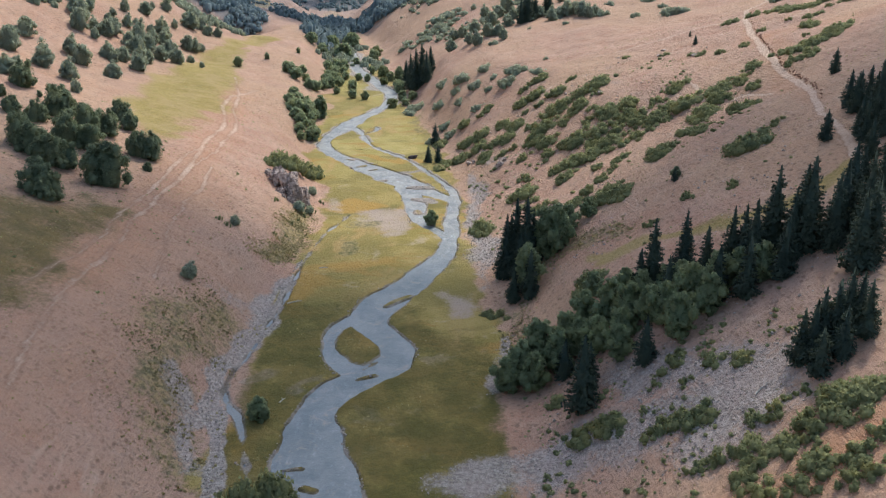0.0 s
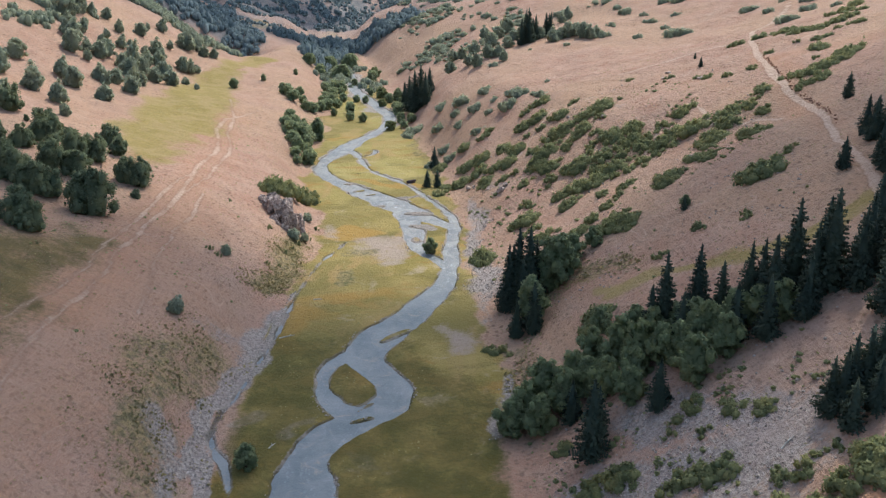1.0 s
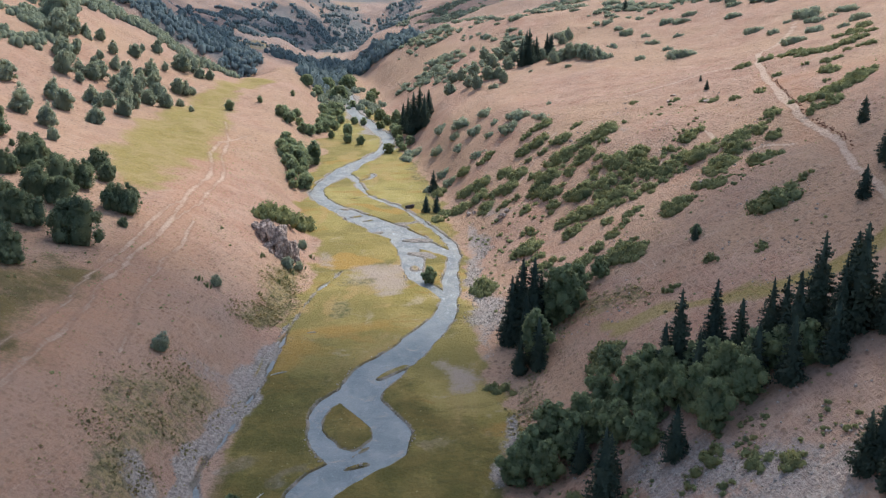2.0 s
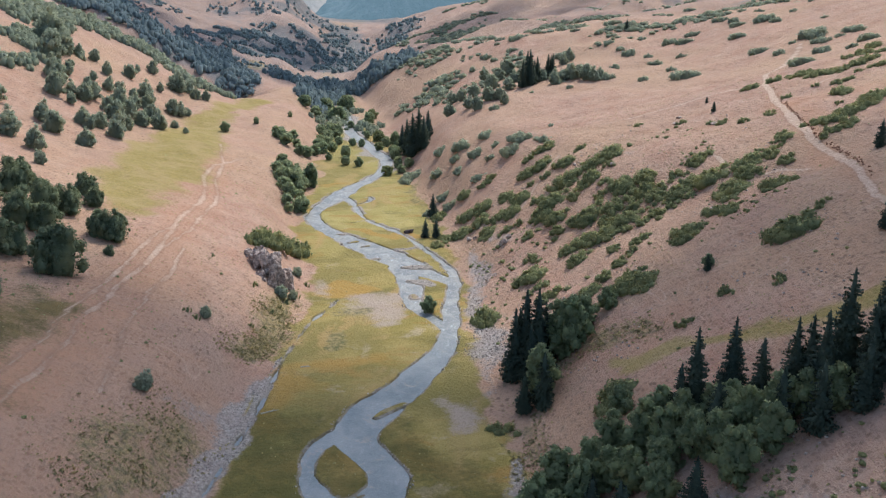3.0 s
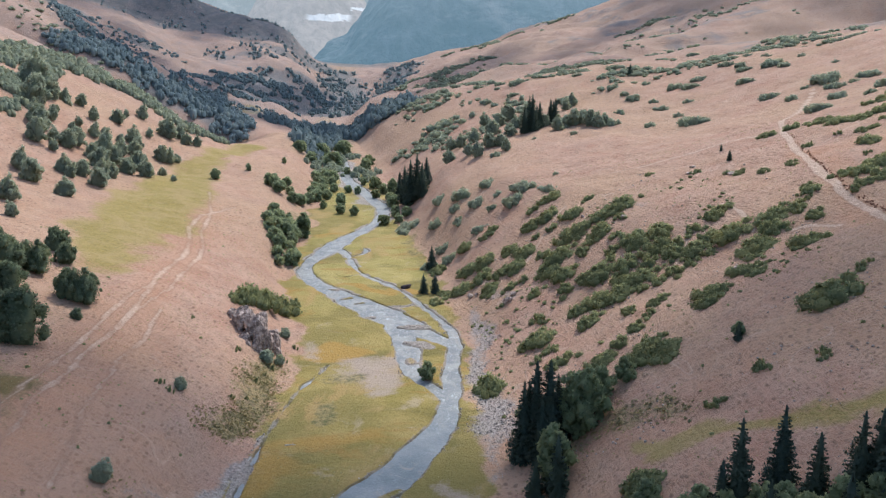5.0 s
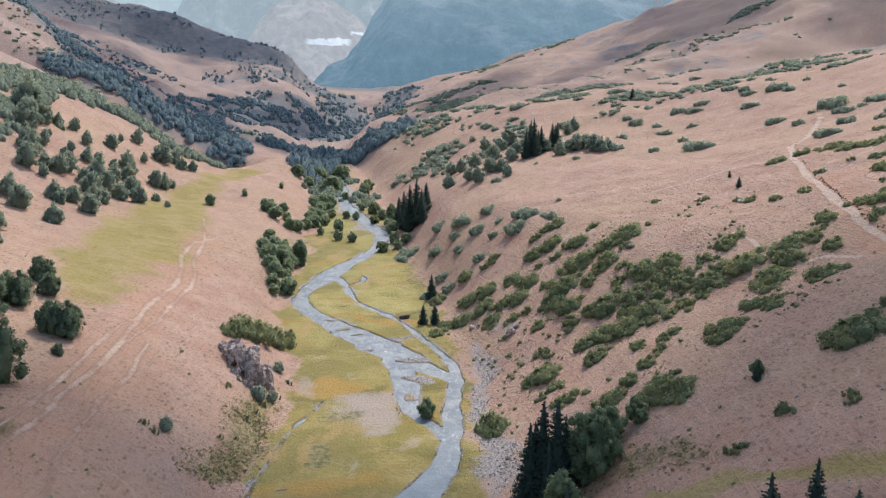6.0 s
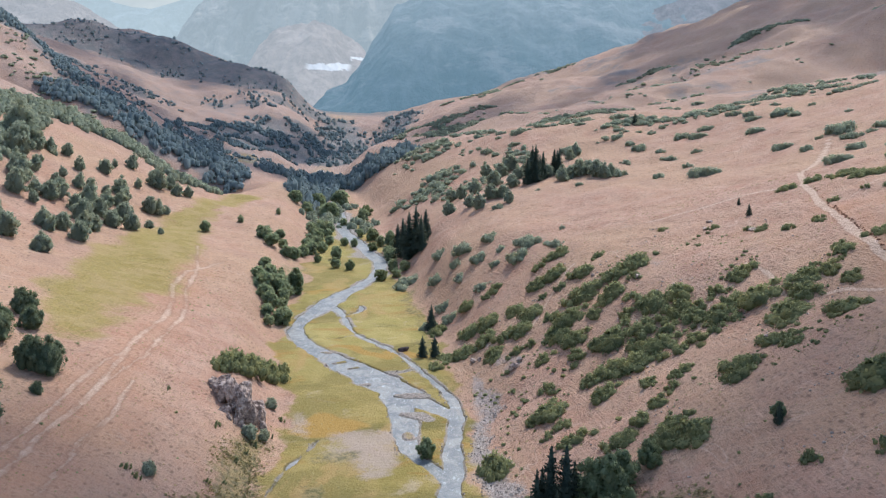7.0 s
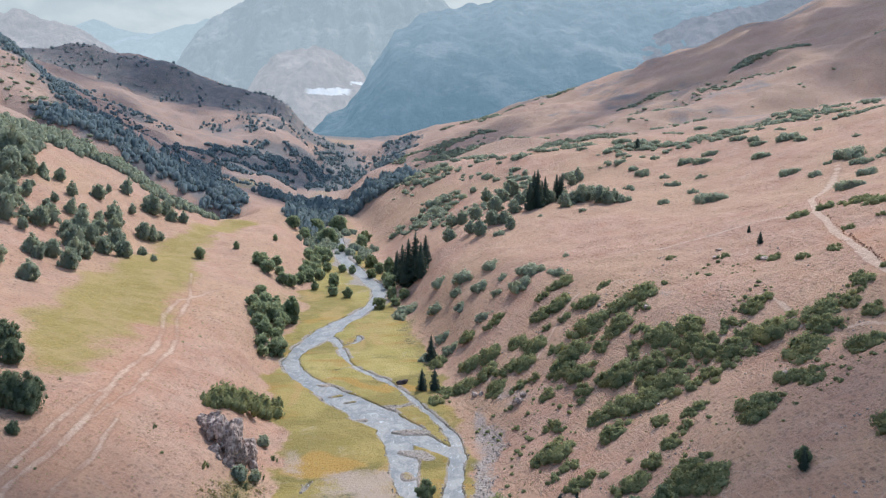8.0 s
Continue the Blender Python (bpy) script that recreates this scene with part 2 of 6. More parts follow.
def grain(x, y, size, octaves=4, seed=0, gain=0.5):
    """Fractal value noise, about -1 to 1, with features of that size in metres."""
    total, amp, norm = np.zeros(np.broadcast(x, y).shape), 1.0, 0.0
    for k in range(octaves):
        u, v = x / size * 2 ** k + 17.3 * k, y / size * 2 ** k - 9.1 * k
        iu, iv = np.floor(u), np.floor(v)
        fu, fv = u - iu, v - iv
        fu, fv = fu * fu * fu * (fu * (6 * fu - 15) + 10), fv * fv * fv * (fv * (6 * fv - 15) + 10)
        s = seed * 31 + k
        low = lattice(iu, iv, s) * (1 - fu) + lattice(iu + 1, iv, s) * fu
        high = lattice(iu, iv + 1, s) * (1 - fu) + lattice(iu + 1, iv + 1, s) * fu
        total, norm, amp = total + amp * (2 * (low * (1 - fv) + high * fv) - 1), norm + amp, amp * gain
    return total / norm * 1.6


def step(a, b, v):
    s = np.clip((v - a) / (b - a), 0, 1)
    return s * s * (3 - 2 * s)


def slopes(xs, zs):
    """Monotone tangents (columns are separate curves)."""
    d, h = np.diff(zs, axis=0) / np.diff(xs, axis=0), np.diff(xs, axis=0)
    m = np.empty_like(zs)
    m[0], m[-1] = d[0], d[-1]
    w1, w2 = 2 * h[1:] + h[:-1], h[1:] + 2 * h[:-1]
    same = d[:-1] * d[1:] > 0
    safe0, safe1 = np.where(same, d[:-1], 1), np.where(same, d[1:], 1)
    m[1:-1] = np.where(same, (w1 + w2) / (w1 / safe0 + w2 / safe1), 0)
    return m


def along(xs, zs, m, x):
    """The curve through xs, zs with tangents m, at x."""
    k = np.clip(np.searchsorted(xs, x) - 1, 0, len(xs) - 2)
    h = xs[k + 1] - xs[k]
    s = np.clip((x - xs[k]) / h, 0, 1)
    over = np.where(x < xs[0], (x - xs[0]) * m[0], np.where(x > xs[-1], (x - xs[-1]) * m[-1], 0))
    return ((1 + 2 * s) * (1 - s) ** 2 * zs[k] + s * (1 - s) ** 2 * h * m[k] + s * s * (3 - 2 * s) * zs[k + 1] + s * s * (s - 1) * h * m[k + 1]) + over


# Cross-sections of the valley, from the side of the left ridge to that of the right one: y, then (x, z).
# In each, the sixth and seventh are the edges of the valley floor.
SECTIONS = [
    (-300, [(-420, 190), (-250, 110), (-160, 60), (-110, 35), (-86, 17), (-63, -4), (24, -4), (55, 18), (90, 44), (150, 85), (260, 140), (450, 220)]),
    (150, [(-420, 190), (-250, 110), (-160, 60), (-110, 35), (-86, 17), (-64, 0), (22, 0), (55, 19), (90, 45), (150, 85), (260, 140), (450, 220)]),
    (280, [(-420, 170), (-250, 92), (-165, 53), (-112, 34), (-86, 19), (-66, 2), (20, 2), (60, 27), (95, 48), (150, 78), (260, 125), (450, 200)]),
    (350, [(-420, 165), (-250, 85), (-165, 48), (-110, 30), (-84, 16), (-65, 3.5), (18, 3.5), (62, 27), (93, 46), (150, 76), (260, 120), (450, 195)]),
    (420, [(-420, 165), (-240, 75), (-165, 49), (-105, 29), (-80, 16), (-60, 5), (14, 5), (40, 15), (66, 30), (97, 48), (157, 80), (350, 150)]),
    (480, [(-420, 165), (-240, 72), (-180, 50), (-120, 32), (-92, 20), (-72, 8), (4, 8), (33, 24), (58, 39), (84, 56), (143, 77), (350, 150)]),
    (560, [(-420, 165), (-236, 65), (-205, 53), (-140, 36), (-108, 25), (-88, 11), (-6, 11), (22, 32), (52, 53), (80, 62), (150, 81), (350, 146)]),
    (640, [(-420, 165), (-255, 76), (-212, 54), (-155, 40), (-118, 30), (-90, 15), (-22, 15), (12, 43), (40, 58), (90, 68), (170, 86), (360, 142)]),
    (730, [(-420, 168), (-263, 84), (-210, 49.5), (-170, 43), (-130, 35), (-98, 18), (-38, 18), (5, 48), (45, 66), (110, 77), (190, 91), (360, 144)]),
    (830, [(-430, 168), (-270, 93), (-215, 60), (-180, 49), (-140, 41), (-110, 21), (-55, 21), (-8, 46), (45, 74), (115, 89), (190, 104), (360, 152)]),
    (1000, [(-520, 196), (-397, 144), (-235, 57), (-200, 53), (-160, 46), (-128, 27), (-78, 27), (-38, 52), (20, 84), (85, 107), (170, 118), (420, 158)]),
    (1200, [(-551, 222), (-408, 146), (-300, 82), (-245, 62), (-205, 52), (-165, 37), (-120, 37), (-90, 62), (-40, 85), (35, 104), (170, 126), (420, 158)]),
    (1350, [(-627, 261), (-505, 176), (-400, 115), (-320, 82), (-250, 62), (-188, 44), (-150, 44), (-115, 60), (-60, 76), (60, 108), (260, 146), (540, 236)]),
    (1600, [(-720, 255), (-560, 186), (-430, 140), (-310, 128), (-240, 104), (-175, 64), (-130, 64), (-95, 82), (-10, 116), (110, 146), (290, 186), (550, 268)]),
    (1700, [(-800, 270), (-620, 210), (-490, 166), (-380, 152), (-285, 140), (-200, 76), (-140, 76), (-90, 90), (7, 122), (120, 151), (300, 196), (560, 282)]),
    (1800, [(-850, 282), (-660, 235), (-540, 192), (-430, 172), (-310, 158), (-225, 95), (-160, 95), (-84, 108), (8, 134), (108, 158), (297, 214), (490, 278)]),
    (1900, [(-850, 300), (-661, 297), (-555, 268), (-438, 232), (-320, 193), (-245, 120), (-165, 110), (-88, 116), (8, 142), (100, 162), (296, 224), (450, 276)]),
    (2000, [(-850, 290), (-661, 290), (-555, 258), (-438, 222), (-320, 180), (-250, 122), (-160, 116), (-91, 123), (9, 149), (95, 166), (294, 232), (420, 275)]),
    (2400, [(-900, 240), (-700, 200), (-560, 170), (-480, 150), (-410, 130), (-320, 125), (-170, 125), (-90, 128), (40, 135), (140, 140), (320, 160), (520, 190)]),
    (3300, [(-1000, 120), (-760, 120), (-640, 120), (-560, 120), (-500, 120), (-450, 120), (-400, 120), (-340, 120), (-250, 120), (0, 120), (200, 120), (500, 120)]),
]
SECTION_Y = np.array([s[0] for s in SECTIONS], float)
SECTION_X = np.array([[p[0] for p in s[1]] for s in SECTIONS], float)
SECTION_Z = np.array([[p[1] for p in s[1]] for s in SECTIONS], float)
TANGENT_X = np.stack([slopes(SECTION_Y, SECTION_X[:, k]) for k in range(SECTION_X.shape[1])], 1)
TANGENT_Z = np.stack([slopes(SECTION_Y, SECTION_Z[:, k]) for k in range(SECTION_Z.shape[1])], 1)


def section(y):
    """The valley's cross-section at y: twelve x and z."""
    xs = np.array([along(SECTION_Y, SECTION_X[:, k], TANGENT_X[:, k], y) for k in range(SECTION_X.shape[1])])
    zs = np.array([along(SECTION_Y, SECTION_Z[:, k], TANGENT_Z[:, k], y) for k in range(SECTION_Z.shape[1])])
    return xs, zs


def land(x, y):
    """Height of the broad land, and distance outside the valley floor (minus: within it)."""
    z, out = np.empty(x.shape), np.empty(x.shape)
    flat_x, flat_y, flat_z, flat_o = x.ravel(), y.ravel(), z.ravel(), out.ravel()
    order = np.argsort(flat_y, kind="stable")
    for row in np.split(order, np.flatnonzero(np.diff(flat_y[order])) + 1):
        xs, zs = section(np.array(flat_y[row[0]]))
        flat_z[row] = along(xs, zs, slopes(xs, zs), flat_x[row])
        flat_o[row] = np.maximum(xs[5] - flat_x[row], flat_x[row] - xs[6])
    return flat_z.reshape(x.shape), flat_o.reshape(x.shape)


RAVINE = [(-175, 985), (-235, 1010), (-330, 1020), (-450, 1050), (-700, 1100)]


def land_ravine(x, y, z, d):
    """The wooded side valley behind the spur."""
    return z - 24 * np.exp(-(d / 48) ** 2) * step(165, 240, -x)


def ground_height(x, y):
    z, out = land(x, y)
    for (x0, y0), (x1, y1) in zip(RAVINE, RAVINE[1:]):
        s = np.clip(((x - x0) * (x1 - x0) + (y - y0) * (y1 - y0)) / ((x1 - x0) ** 2 + (y1 - y0) ** 2), 0, 1)
        d = np.hypot(x - x0 - s * (x1 - x0), y - y0 - s * (y1 - y0))
        z = np.minimum(z, land_ravine(x, y, z, d))
    side = step(0, 25, out)
    far = step(500, 1300, y)
    z = z + side * (grain(x, y, 90, 3, 1) * (2.0 + 6 * far) + grain(x, y, 22, 3, 2) * 0.5)
    # gullied spurs far up the valley
    spurs = (1 - np.abs(grain(x, y, 150, 4, 5)) * 1.3) * 9 * step(1060, 1250, y) * np.clip(step(240, 330, -x) + step(40, 160, x), 0, 1)
    z = z + spurs - 3 * step(1060, 1250, y) * side * np.clip(step(240, 330, -x) + step(40, 160, x), 0, 1)
    return z + 0.12 * grain(x, y, 5, 2, 3) * (0.3 + side)
# ---- river ----
# Channels: (x, y, half width).
MAIN = [(-24, -130, 11), (-34, -60, 12), (-26, 10, 11), (-33, 80, 12), (-30, 140, 12), (-31, 172, 12.5), (-33, 190, 12), (-36, 200, 10.5), (-37, 211, 9.5), (-39, 222, 6.5), (-37, 232, 6.2), (-30, 243, 7), (-21, 251, 7), (-14, 261, 6),
        (-17, 272, 5.8), (-24, 283, 6.2), (-29, 292, 8), (-24, 306, 8.8), (-14, 324, 7.2), (-7, 340, 7), (0, 357, 5.5), (3, 375, 4.6), (4, 395, 3.8), (4.2, 412, 3.4), (5, 428, 3.5), (6, 440, 3.6)]
UPPER = [(4, 441, 4.0), (-8, 454, 5), (-16, 466, 8), (-27, 478, 10.2), (-37, 492, 8.8), (-52, 510, 7), (-67, 531, 5.2), (-75, 545, 4.6), (-79.5, 560, 4.5), (-78.5, 577, 4.8),
         (-72, 598, 6.6), (-67, 616, 7.6), (-62, 634, 6.5), (-52, 658, 4.2), (-45.5, 682, 4.2), (-42, 714, 4.8), (-46, 742, 6), (-54, 762, 5.2), (-63, 795, 6), (-77, 835, 6), (-87, 870, 5), (-92, 905, 5)]
FAR = [(-92, 905, 5), (-97, 945, 5), (-104, 1000, 4), (-123, 1080, 4), (-142, 1200, 4), (-170, 1340, 4)]
ARM = [(-27, 250, 5.5), (-34, 255, 4.2), (-39, 266, 3.0), (-40, 276, 2.8), (-38, 286, 3.6), (-31, 294, 5)]
ISLET_ARM = [(-22, 463, 6), (-17, 448, 6), (-14, 435, 6.2), (-14, 423, 5.6), (-13, 410, 3.8), (-8, 400, 2.8), (-1, 390, 2.8), (3, 380, 4)]
SIDE = [(-64, 604, 3), (-57, 592, 2.4), (-52, 570, 1.6), (-46, 553, 1.7), (-37, 540, 1.9), (-25, 526, 1.5), (-19, 515, 1.5), (-11, 497, 1.7), (-4, 480, 1.9), (3, 465, 2.2), (6.5, 451, 2.6), (6, 440, 3)]
SPLIT = [(-13, 496, 0.7), (-18, 492, 0.8), (-24, 492, 1.0)]
THREAD = [(-46, 553, 0.7), (-52, 545, 0.7), (-60, 545, 0.6)]
LITTLE = [(-48, 608, 1.2), (-46, 596, 1.4), (-54, 588, 1.2)]
BROOK = [(-50, 180, 0.5), (-51, 191, 0.6), (-55, 205, 0.6), (-60, 222, 0.9), (-64, 228, 1.6), (-68, 236, 1.2), (-68.5, 248, 0.7), (-65.5, 265, 0.6), (-64.5, 282, 0.6), (-62, 300, 0.6), (-61.5, 315, 0.7), (-61, 340, 0.4),
         (-60, 358, 0.5), (-56, 391, 0.7), (-50, 406, 0.8), (-47.6, 417, 0.6)]
BROOK_BED = [(-59, 180, 0.7), (-61, 200, 1.0), (-65, 216, 1.4), (-70, 232, 1.5), (-71, 248, 1.4), (-68, 266, 1.3), (-66, 284, 2.0), (-64.5, 300, 1.6), (-63, 320, 0.8), (-62, 350, 0.3)]
CHANNELS = [MAIN, UPPER, FAR, ARM, ISLET_ARM, SIDE, SPLIT, THREAD, LITTLE, BROOK]
ISLETS = [[(-22.0, 304, 1.0), (-18, 308.5, 2.0), (-13, 313.5, 1.2)], [(-28, 245.5, 0.6), (-22, 249, 0.7)], [(-26, 253, 0.3), (-22, 258, 0.4)], [(-47, 507, 0.5), (-51, 505, 0.6)], [(-36, 476, 1.0), (-33, 476.5, 1.8)],
          [(-19, 463, 1.2), (-11, 463.5, 2.8), (-6, 462, 1.6)], [(-4, 462, 1.4), (1, 457, 2.0)], [(-16, 443, 1.4), (-9, 441, 2.4), (-5, 437, 1.8)], [(-13, 423, 1.7), (-12.4, 420, 1.9)],
          [(-44, 497, 0.5), (-40, 499, 0.6)], [(-60, 522, 0.5), (-56, 521, 0.5)], [(-43, 196, 0.4), (-38, 197, 0.6)], [(-36, 188, 0.6), (-33, 187, 0.8)], [(-62, 717, 4)]]


def beside(line, x, y):
    """Distance to a line with a half width (minus: within it)."""
    best = np.full(x.shape, 1e6)
    for (x0, y0, w0), (x1, y1, w1) in zip(line, line[1:]):
        dx, dy = x1 - x0, y1 - y0
        s = np.clip(((x - x0) * dx + (y - y0) * dy) / (dx * dx + dy * dy), 0, 1)
        best = np.minimum(best, np.hypot(x - x0 - s * dx, y - y0 - s * dy) - (w0 + s * (w1 - w0)))
    return best


def rounded(line, times=2):
    """Cuts a line's corners."""
    for _ in range(times):
        cut = [line[0]]
        for a, b in zip(line, line[1:]):
            cut += [tuple(0.75 * p + 0.25 * q for p, q in zip(a, b)), tuple(0.25 * p + 0.75 * q for p, q in zip(a, b))]
        line = cut + [line[-1]]
    return line


def bank(x, y):
    """Distance from the water's edge (minus: in the water)."""
    d = np.full(x.shape, 1e6)
    for line in CHANNELS:
        d = np.minimum(d, beside(rounded(line), x, y))
    for line in ISLETS:
        d = np.maximum(d, -beside(line, x, y))
    return d + 0.9 * grain(x, y, 9, 4, 8)


PATHS = [
    [(-106, 185, 0.5), (-110, 218, 0.5), (-112, 250, 0.5), (-114, 285, 0.55), (-117, 320, 0.6), (-120, 345, 0.6), (-119, 385, 0.6), (-122, 423, 0.65), (-125, 467, 0.7), (-130, 509, 0.7), (-141, 552, 0.8), (-144, 587, 0.7), (-133, 628, 0.4)],
    [(-121, 230, 0.3), (-119, 262, 0.4), (-121, 300, 0.4), (-124, 335, 0.5), (-125, 372, 0.5), (-126, 410, 0.4), (-122, 430, 0.3)],
    [(-119, 395, 0.3), (-116, 430, 0.4), (-119, 470, 0.5), (-124, 515, 0.5), (-134, 550, 0.5), (-139, 585, 0.5), (-148, 620, 0.4), (-158, 660, 0.3)],
    [(-98, 270, 0.35), (-101, 294, 0.4), (-104, 310, 0.45), (-108, 331, 0.45), (-110, 357, 0.45), (-110, 385, 0.4), (-112, 405, 0.3)],
    [(128, 250, 0.74), (138, 289, 0.74), (143, 322, 0.74), (149, 343, 0.74), (158, 386, 0.81), (157, 408, 0.81), (163, 452, 0.74), (172, 491, 0.74), (182, 534, 0.62), (198, 575, 0.74), (225, 614, 0.74), (260, 680, 0.62)],
    [(182, 534, 0.3), (165, 545, 0.3), (130, 552, 0.2), (95, 556, 0.1)],
    [(126, 411, 0.2), (127, 422, 0.3), (126, 435, 0.2), (123, 446, 0.1)], [(86, 417, 0.1), (91, 418, 0.2), (97, 418, 0.3), (101, 424, 0.4), (105, 430, 0.3), (104, 440, 0.2), (102, 453, 0.0)],
    [(70, 392, 0.3), (76, 420, 0.3), (83, 445, 0.3)], [(34, 470, 0.2), (44, 492, 0.4), (56, 512, 0.4), (66, 524, 0.2)], [(134, 400, 0.3), (141, 395, 0.5), (147, 384, 0.3)],
]


def spread(line, x, y, soft):
    return 1 - step(0, soft, beside(line, x, y))


# ---- ground ----
def stretch_of(a, b, gap):
    return np.linspace(a, b, max(2, int(round(abs(b - a) / gap)) + 1))[:-1]


GRID_X = np.concatenate([stretch_of(-1500, -700, 40), stretch_of(-700, -330, 10), stretch_of(-330, -180, 4), stretch_of(-180, -100, 1.2), stretch_of(-100, 30, 0.85),
                         stretch_of(30, 200, 1.1), stretch_of(200, 330, 4), stretch_of(330, 700, 10), stretch_of(700, 1540, 40)])
GRID_Y = np.concatenate([stretch_of(-600, -120, 30), stretch_of(-120, 60, 5), stretch_of(60, 150, 4), stretch_of(150, 620, 1.0), stretch_of(620, 1000, 2.2), stretch_of(1000, 1500, 6), stretch_of(1500, 2050, 10), stretch_of(2050, 3400, 50)])


def sheet(name, xs, ys, z, mat, fields=()):
    """A grid over xs and ys at heights z, as one object."""
    gx, gy = np.meshgrid(xs, ys)
    r, c = len(ys), len(xs)
    k = np.arange(r * c).reshape(r, c)
    mesh = bpy.data.meshes.new(name)
    mesh.vertices.add(r * c)
    mesh.vertices.foreach_set("co", np.stack([gx, gy, z], 2).astype(np.float32).ravel())
    quads = np.stack([k[:-1, :-1], k[:-1, 1:], k[1:, 1:], k[1:, :-1]], 2).reshape(-1)
    mesh.loops.add(len(quads))
    mesh.loops.foreach_set("vertex_index", quads.astype(np.int32))
    mesh.polygons.add(len(quads) // 4)
    mesh.polygons.foreach_set("loop_start", np.arange(0, len(quads), 4, dtype=np.int32))
    mesh.update(calc_edges=True)
    mesh.polygons.foreach_set("use_smooth", np.ones(len(quads) // 4, dtype=bool))
    for key, values in dict(fields).items():
        mesh.attributes.new(key, "FLOAT", "POINT").data.foreach_set("value", values.astype(np.float32).ravel())
    mesh.materials.append(mat)
    return new(name, mesh)


gx, gy = np.meshgrid(GRID_X, GRID_Y)
height, outside = land(gx, gy)
height = ground_height(gx, gy)
shore = bank(gx, gy)
inner = step(-125, -105, gy) * step(0, 60, 1380 - gy)
detail = step(2, 14, outside) * (1 - step(560, 800, gy))
height = height + detail * (0.55 * grain(gx, gy, 16, 3, 61) + 0.3 * grain(gx, gy, 34, 3, 62))
height = height - 1.5 * (1 - step(-1.6, 0.25, shore)) * inner

warp_x, warp_y = gx + 7 * grain(gx, gy, 26, 4, 31), gy + 9 * grain(gx, gy, 30, 4, 32)


def patch(line, soft, strength):
    return (1 - step(-soft * 0.4, soft, beside(line, warp_x, warp_y))) * strength


meadow = (1 - step(-9, 5, outside + 8 * grain(gx, gy, 24, 4, 11))) * (1 - step(880, 960, gy))
gravel = np.maximum.reduce([
    (1 - step(0, 2.6, beside(BROOK_BED, gx, gy) + 2.4 * grain(gx, gy, 13, 3, 44))) * 0.95,
    patch([(-68, 268, 1), (-69, 285, 4), (-68, 303, 3), (-65, 320, 1)], 6, 0.85),
    patch([(-84, 281, 1), (-76, 293, 2)], 8, 0.45), patch([(-75, 224, 2), (-70, 211, 2), (-66, 195, 1)], 6, 0.7),
    patch([(15, 240, 1), (16, 262, 1.5), (20, 278, 1)], 4, 0.75),
    patch([(15, 320, 2), (19, 360, 3), (18, 398, 4), (17, 430, 4), (14, 470, 2)], 6, 0.58),
    patch([(13, 430, 4), (19, 407, 6), (22, 389, 7), (16, 372, 5), (12, 355, 3)], 8, 0.72),
    patch([(5, 190, 4), (25, 190, 7), (38, 196, 6), (52, 190, 8), (70, 178, 8)], 12, 0.72), patch([(52, 214, 6), (66, 200, 6), (78, 188, 5)], 10, 0.62),
    spread([(-19, 463, 2), (-11, 463.5, 3), (-7, 462, 2)], gx, gy, 1.5) * 0.95, spread([(-16, 443, 2), (-9, 441, 3), (-5, 437, 2)], gx, gy, 1.5) * 0.8, spread([(-36, 476, 2), (-33, 476.5, 2.5)], gx, gy, 1.5) * 0.8,
    patch([(-88, 870, 9), (-94, 910, 10), (-98, 960, 10)], 10, 0.95), patch([(-42, 690, 6), (-46, 735, 8), (-60, 775, 8), (-74, 825, 8), (-86, 865, 8)], 8, 0.85),
    patch([(20, 500, 1), (28, 470, 2), (32, 458, 2)], 8, 0.5), patch([(78, 508, 2), (92, 490, 3), (98, 480, 1)], 7, 0.4),
    (1 - step(0.0, 1.6 + 1.6 * step(430, 520, gy), shore)) * (0.6 + 0.35 * step(430, 520, gy)) * step(-0.45, 0.15, grain(gx, gy, 14, 2, 21)),
])
wet = (1 - step(-0.5, 0.6, shore)) * step(-2.4, -0.5, shore)
path = np.maximum.reduce([spread(line, gx + 1.2 * grain(gx, gy, 26, 3, 51), gy, 1.0 + 0.6 * step(420, 520, gy)) for line in PATHS])
road = spread([(px, py, w * 0.75) for px, py, w in PATHS[4]], gx + 0.8 * grain(gx, gy, 12, 3, 51), gy, 1.2)
path = path * np.clip(0.90 + 0.22 * grain(gx, gy, 26, 4, 52), 0.4, 1.1) * np.where(gx > 110, 1.8, np.where(gx > 0, 0.9, 0.78 + 0.12 * step(270, 380, gy)))
green = np.maximum.reduce([
    patch([(-145, 440, 5), (-160, 480, 12), (-165, 540, 18), (-172, 600, 20), (-178, 660, 16), (-190, 740, 10), (-192, 814, 6), (-187, 930, 6)], 20, 0.95),
    (1 - step(-8, 2, outside)) * step(540, 620, gy) * 0.35,
    patch([(-262, 1215, 16), (-255, 1290, 18)], 20, 0.6), patch([(55, 297, 1), (73, 284, 2), (89, 276, 3), (107, 266, 4), (125, 262, 4)], 6, 0.75),
])
# Olive grass; its dark lower meadow also has cloud shade painted in.
olive_shadow = np.maximum.reduce([
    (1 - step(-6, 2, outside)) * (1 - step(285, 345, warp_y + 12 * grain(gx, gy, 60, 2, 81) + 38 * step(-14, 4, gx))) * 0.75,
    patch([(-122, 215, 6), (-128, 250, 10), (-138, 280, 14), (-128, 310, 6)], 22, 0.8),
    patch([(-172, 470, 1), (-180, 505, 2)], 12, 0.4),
])
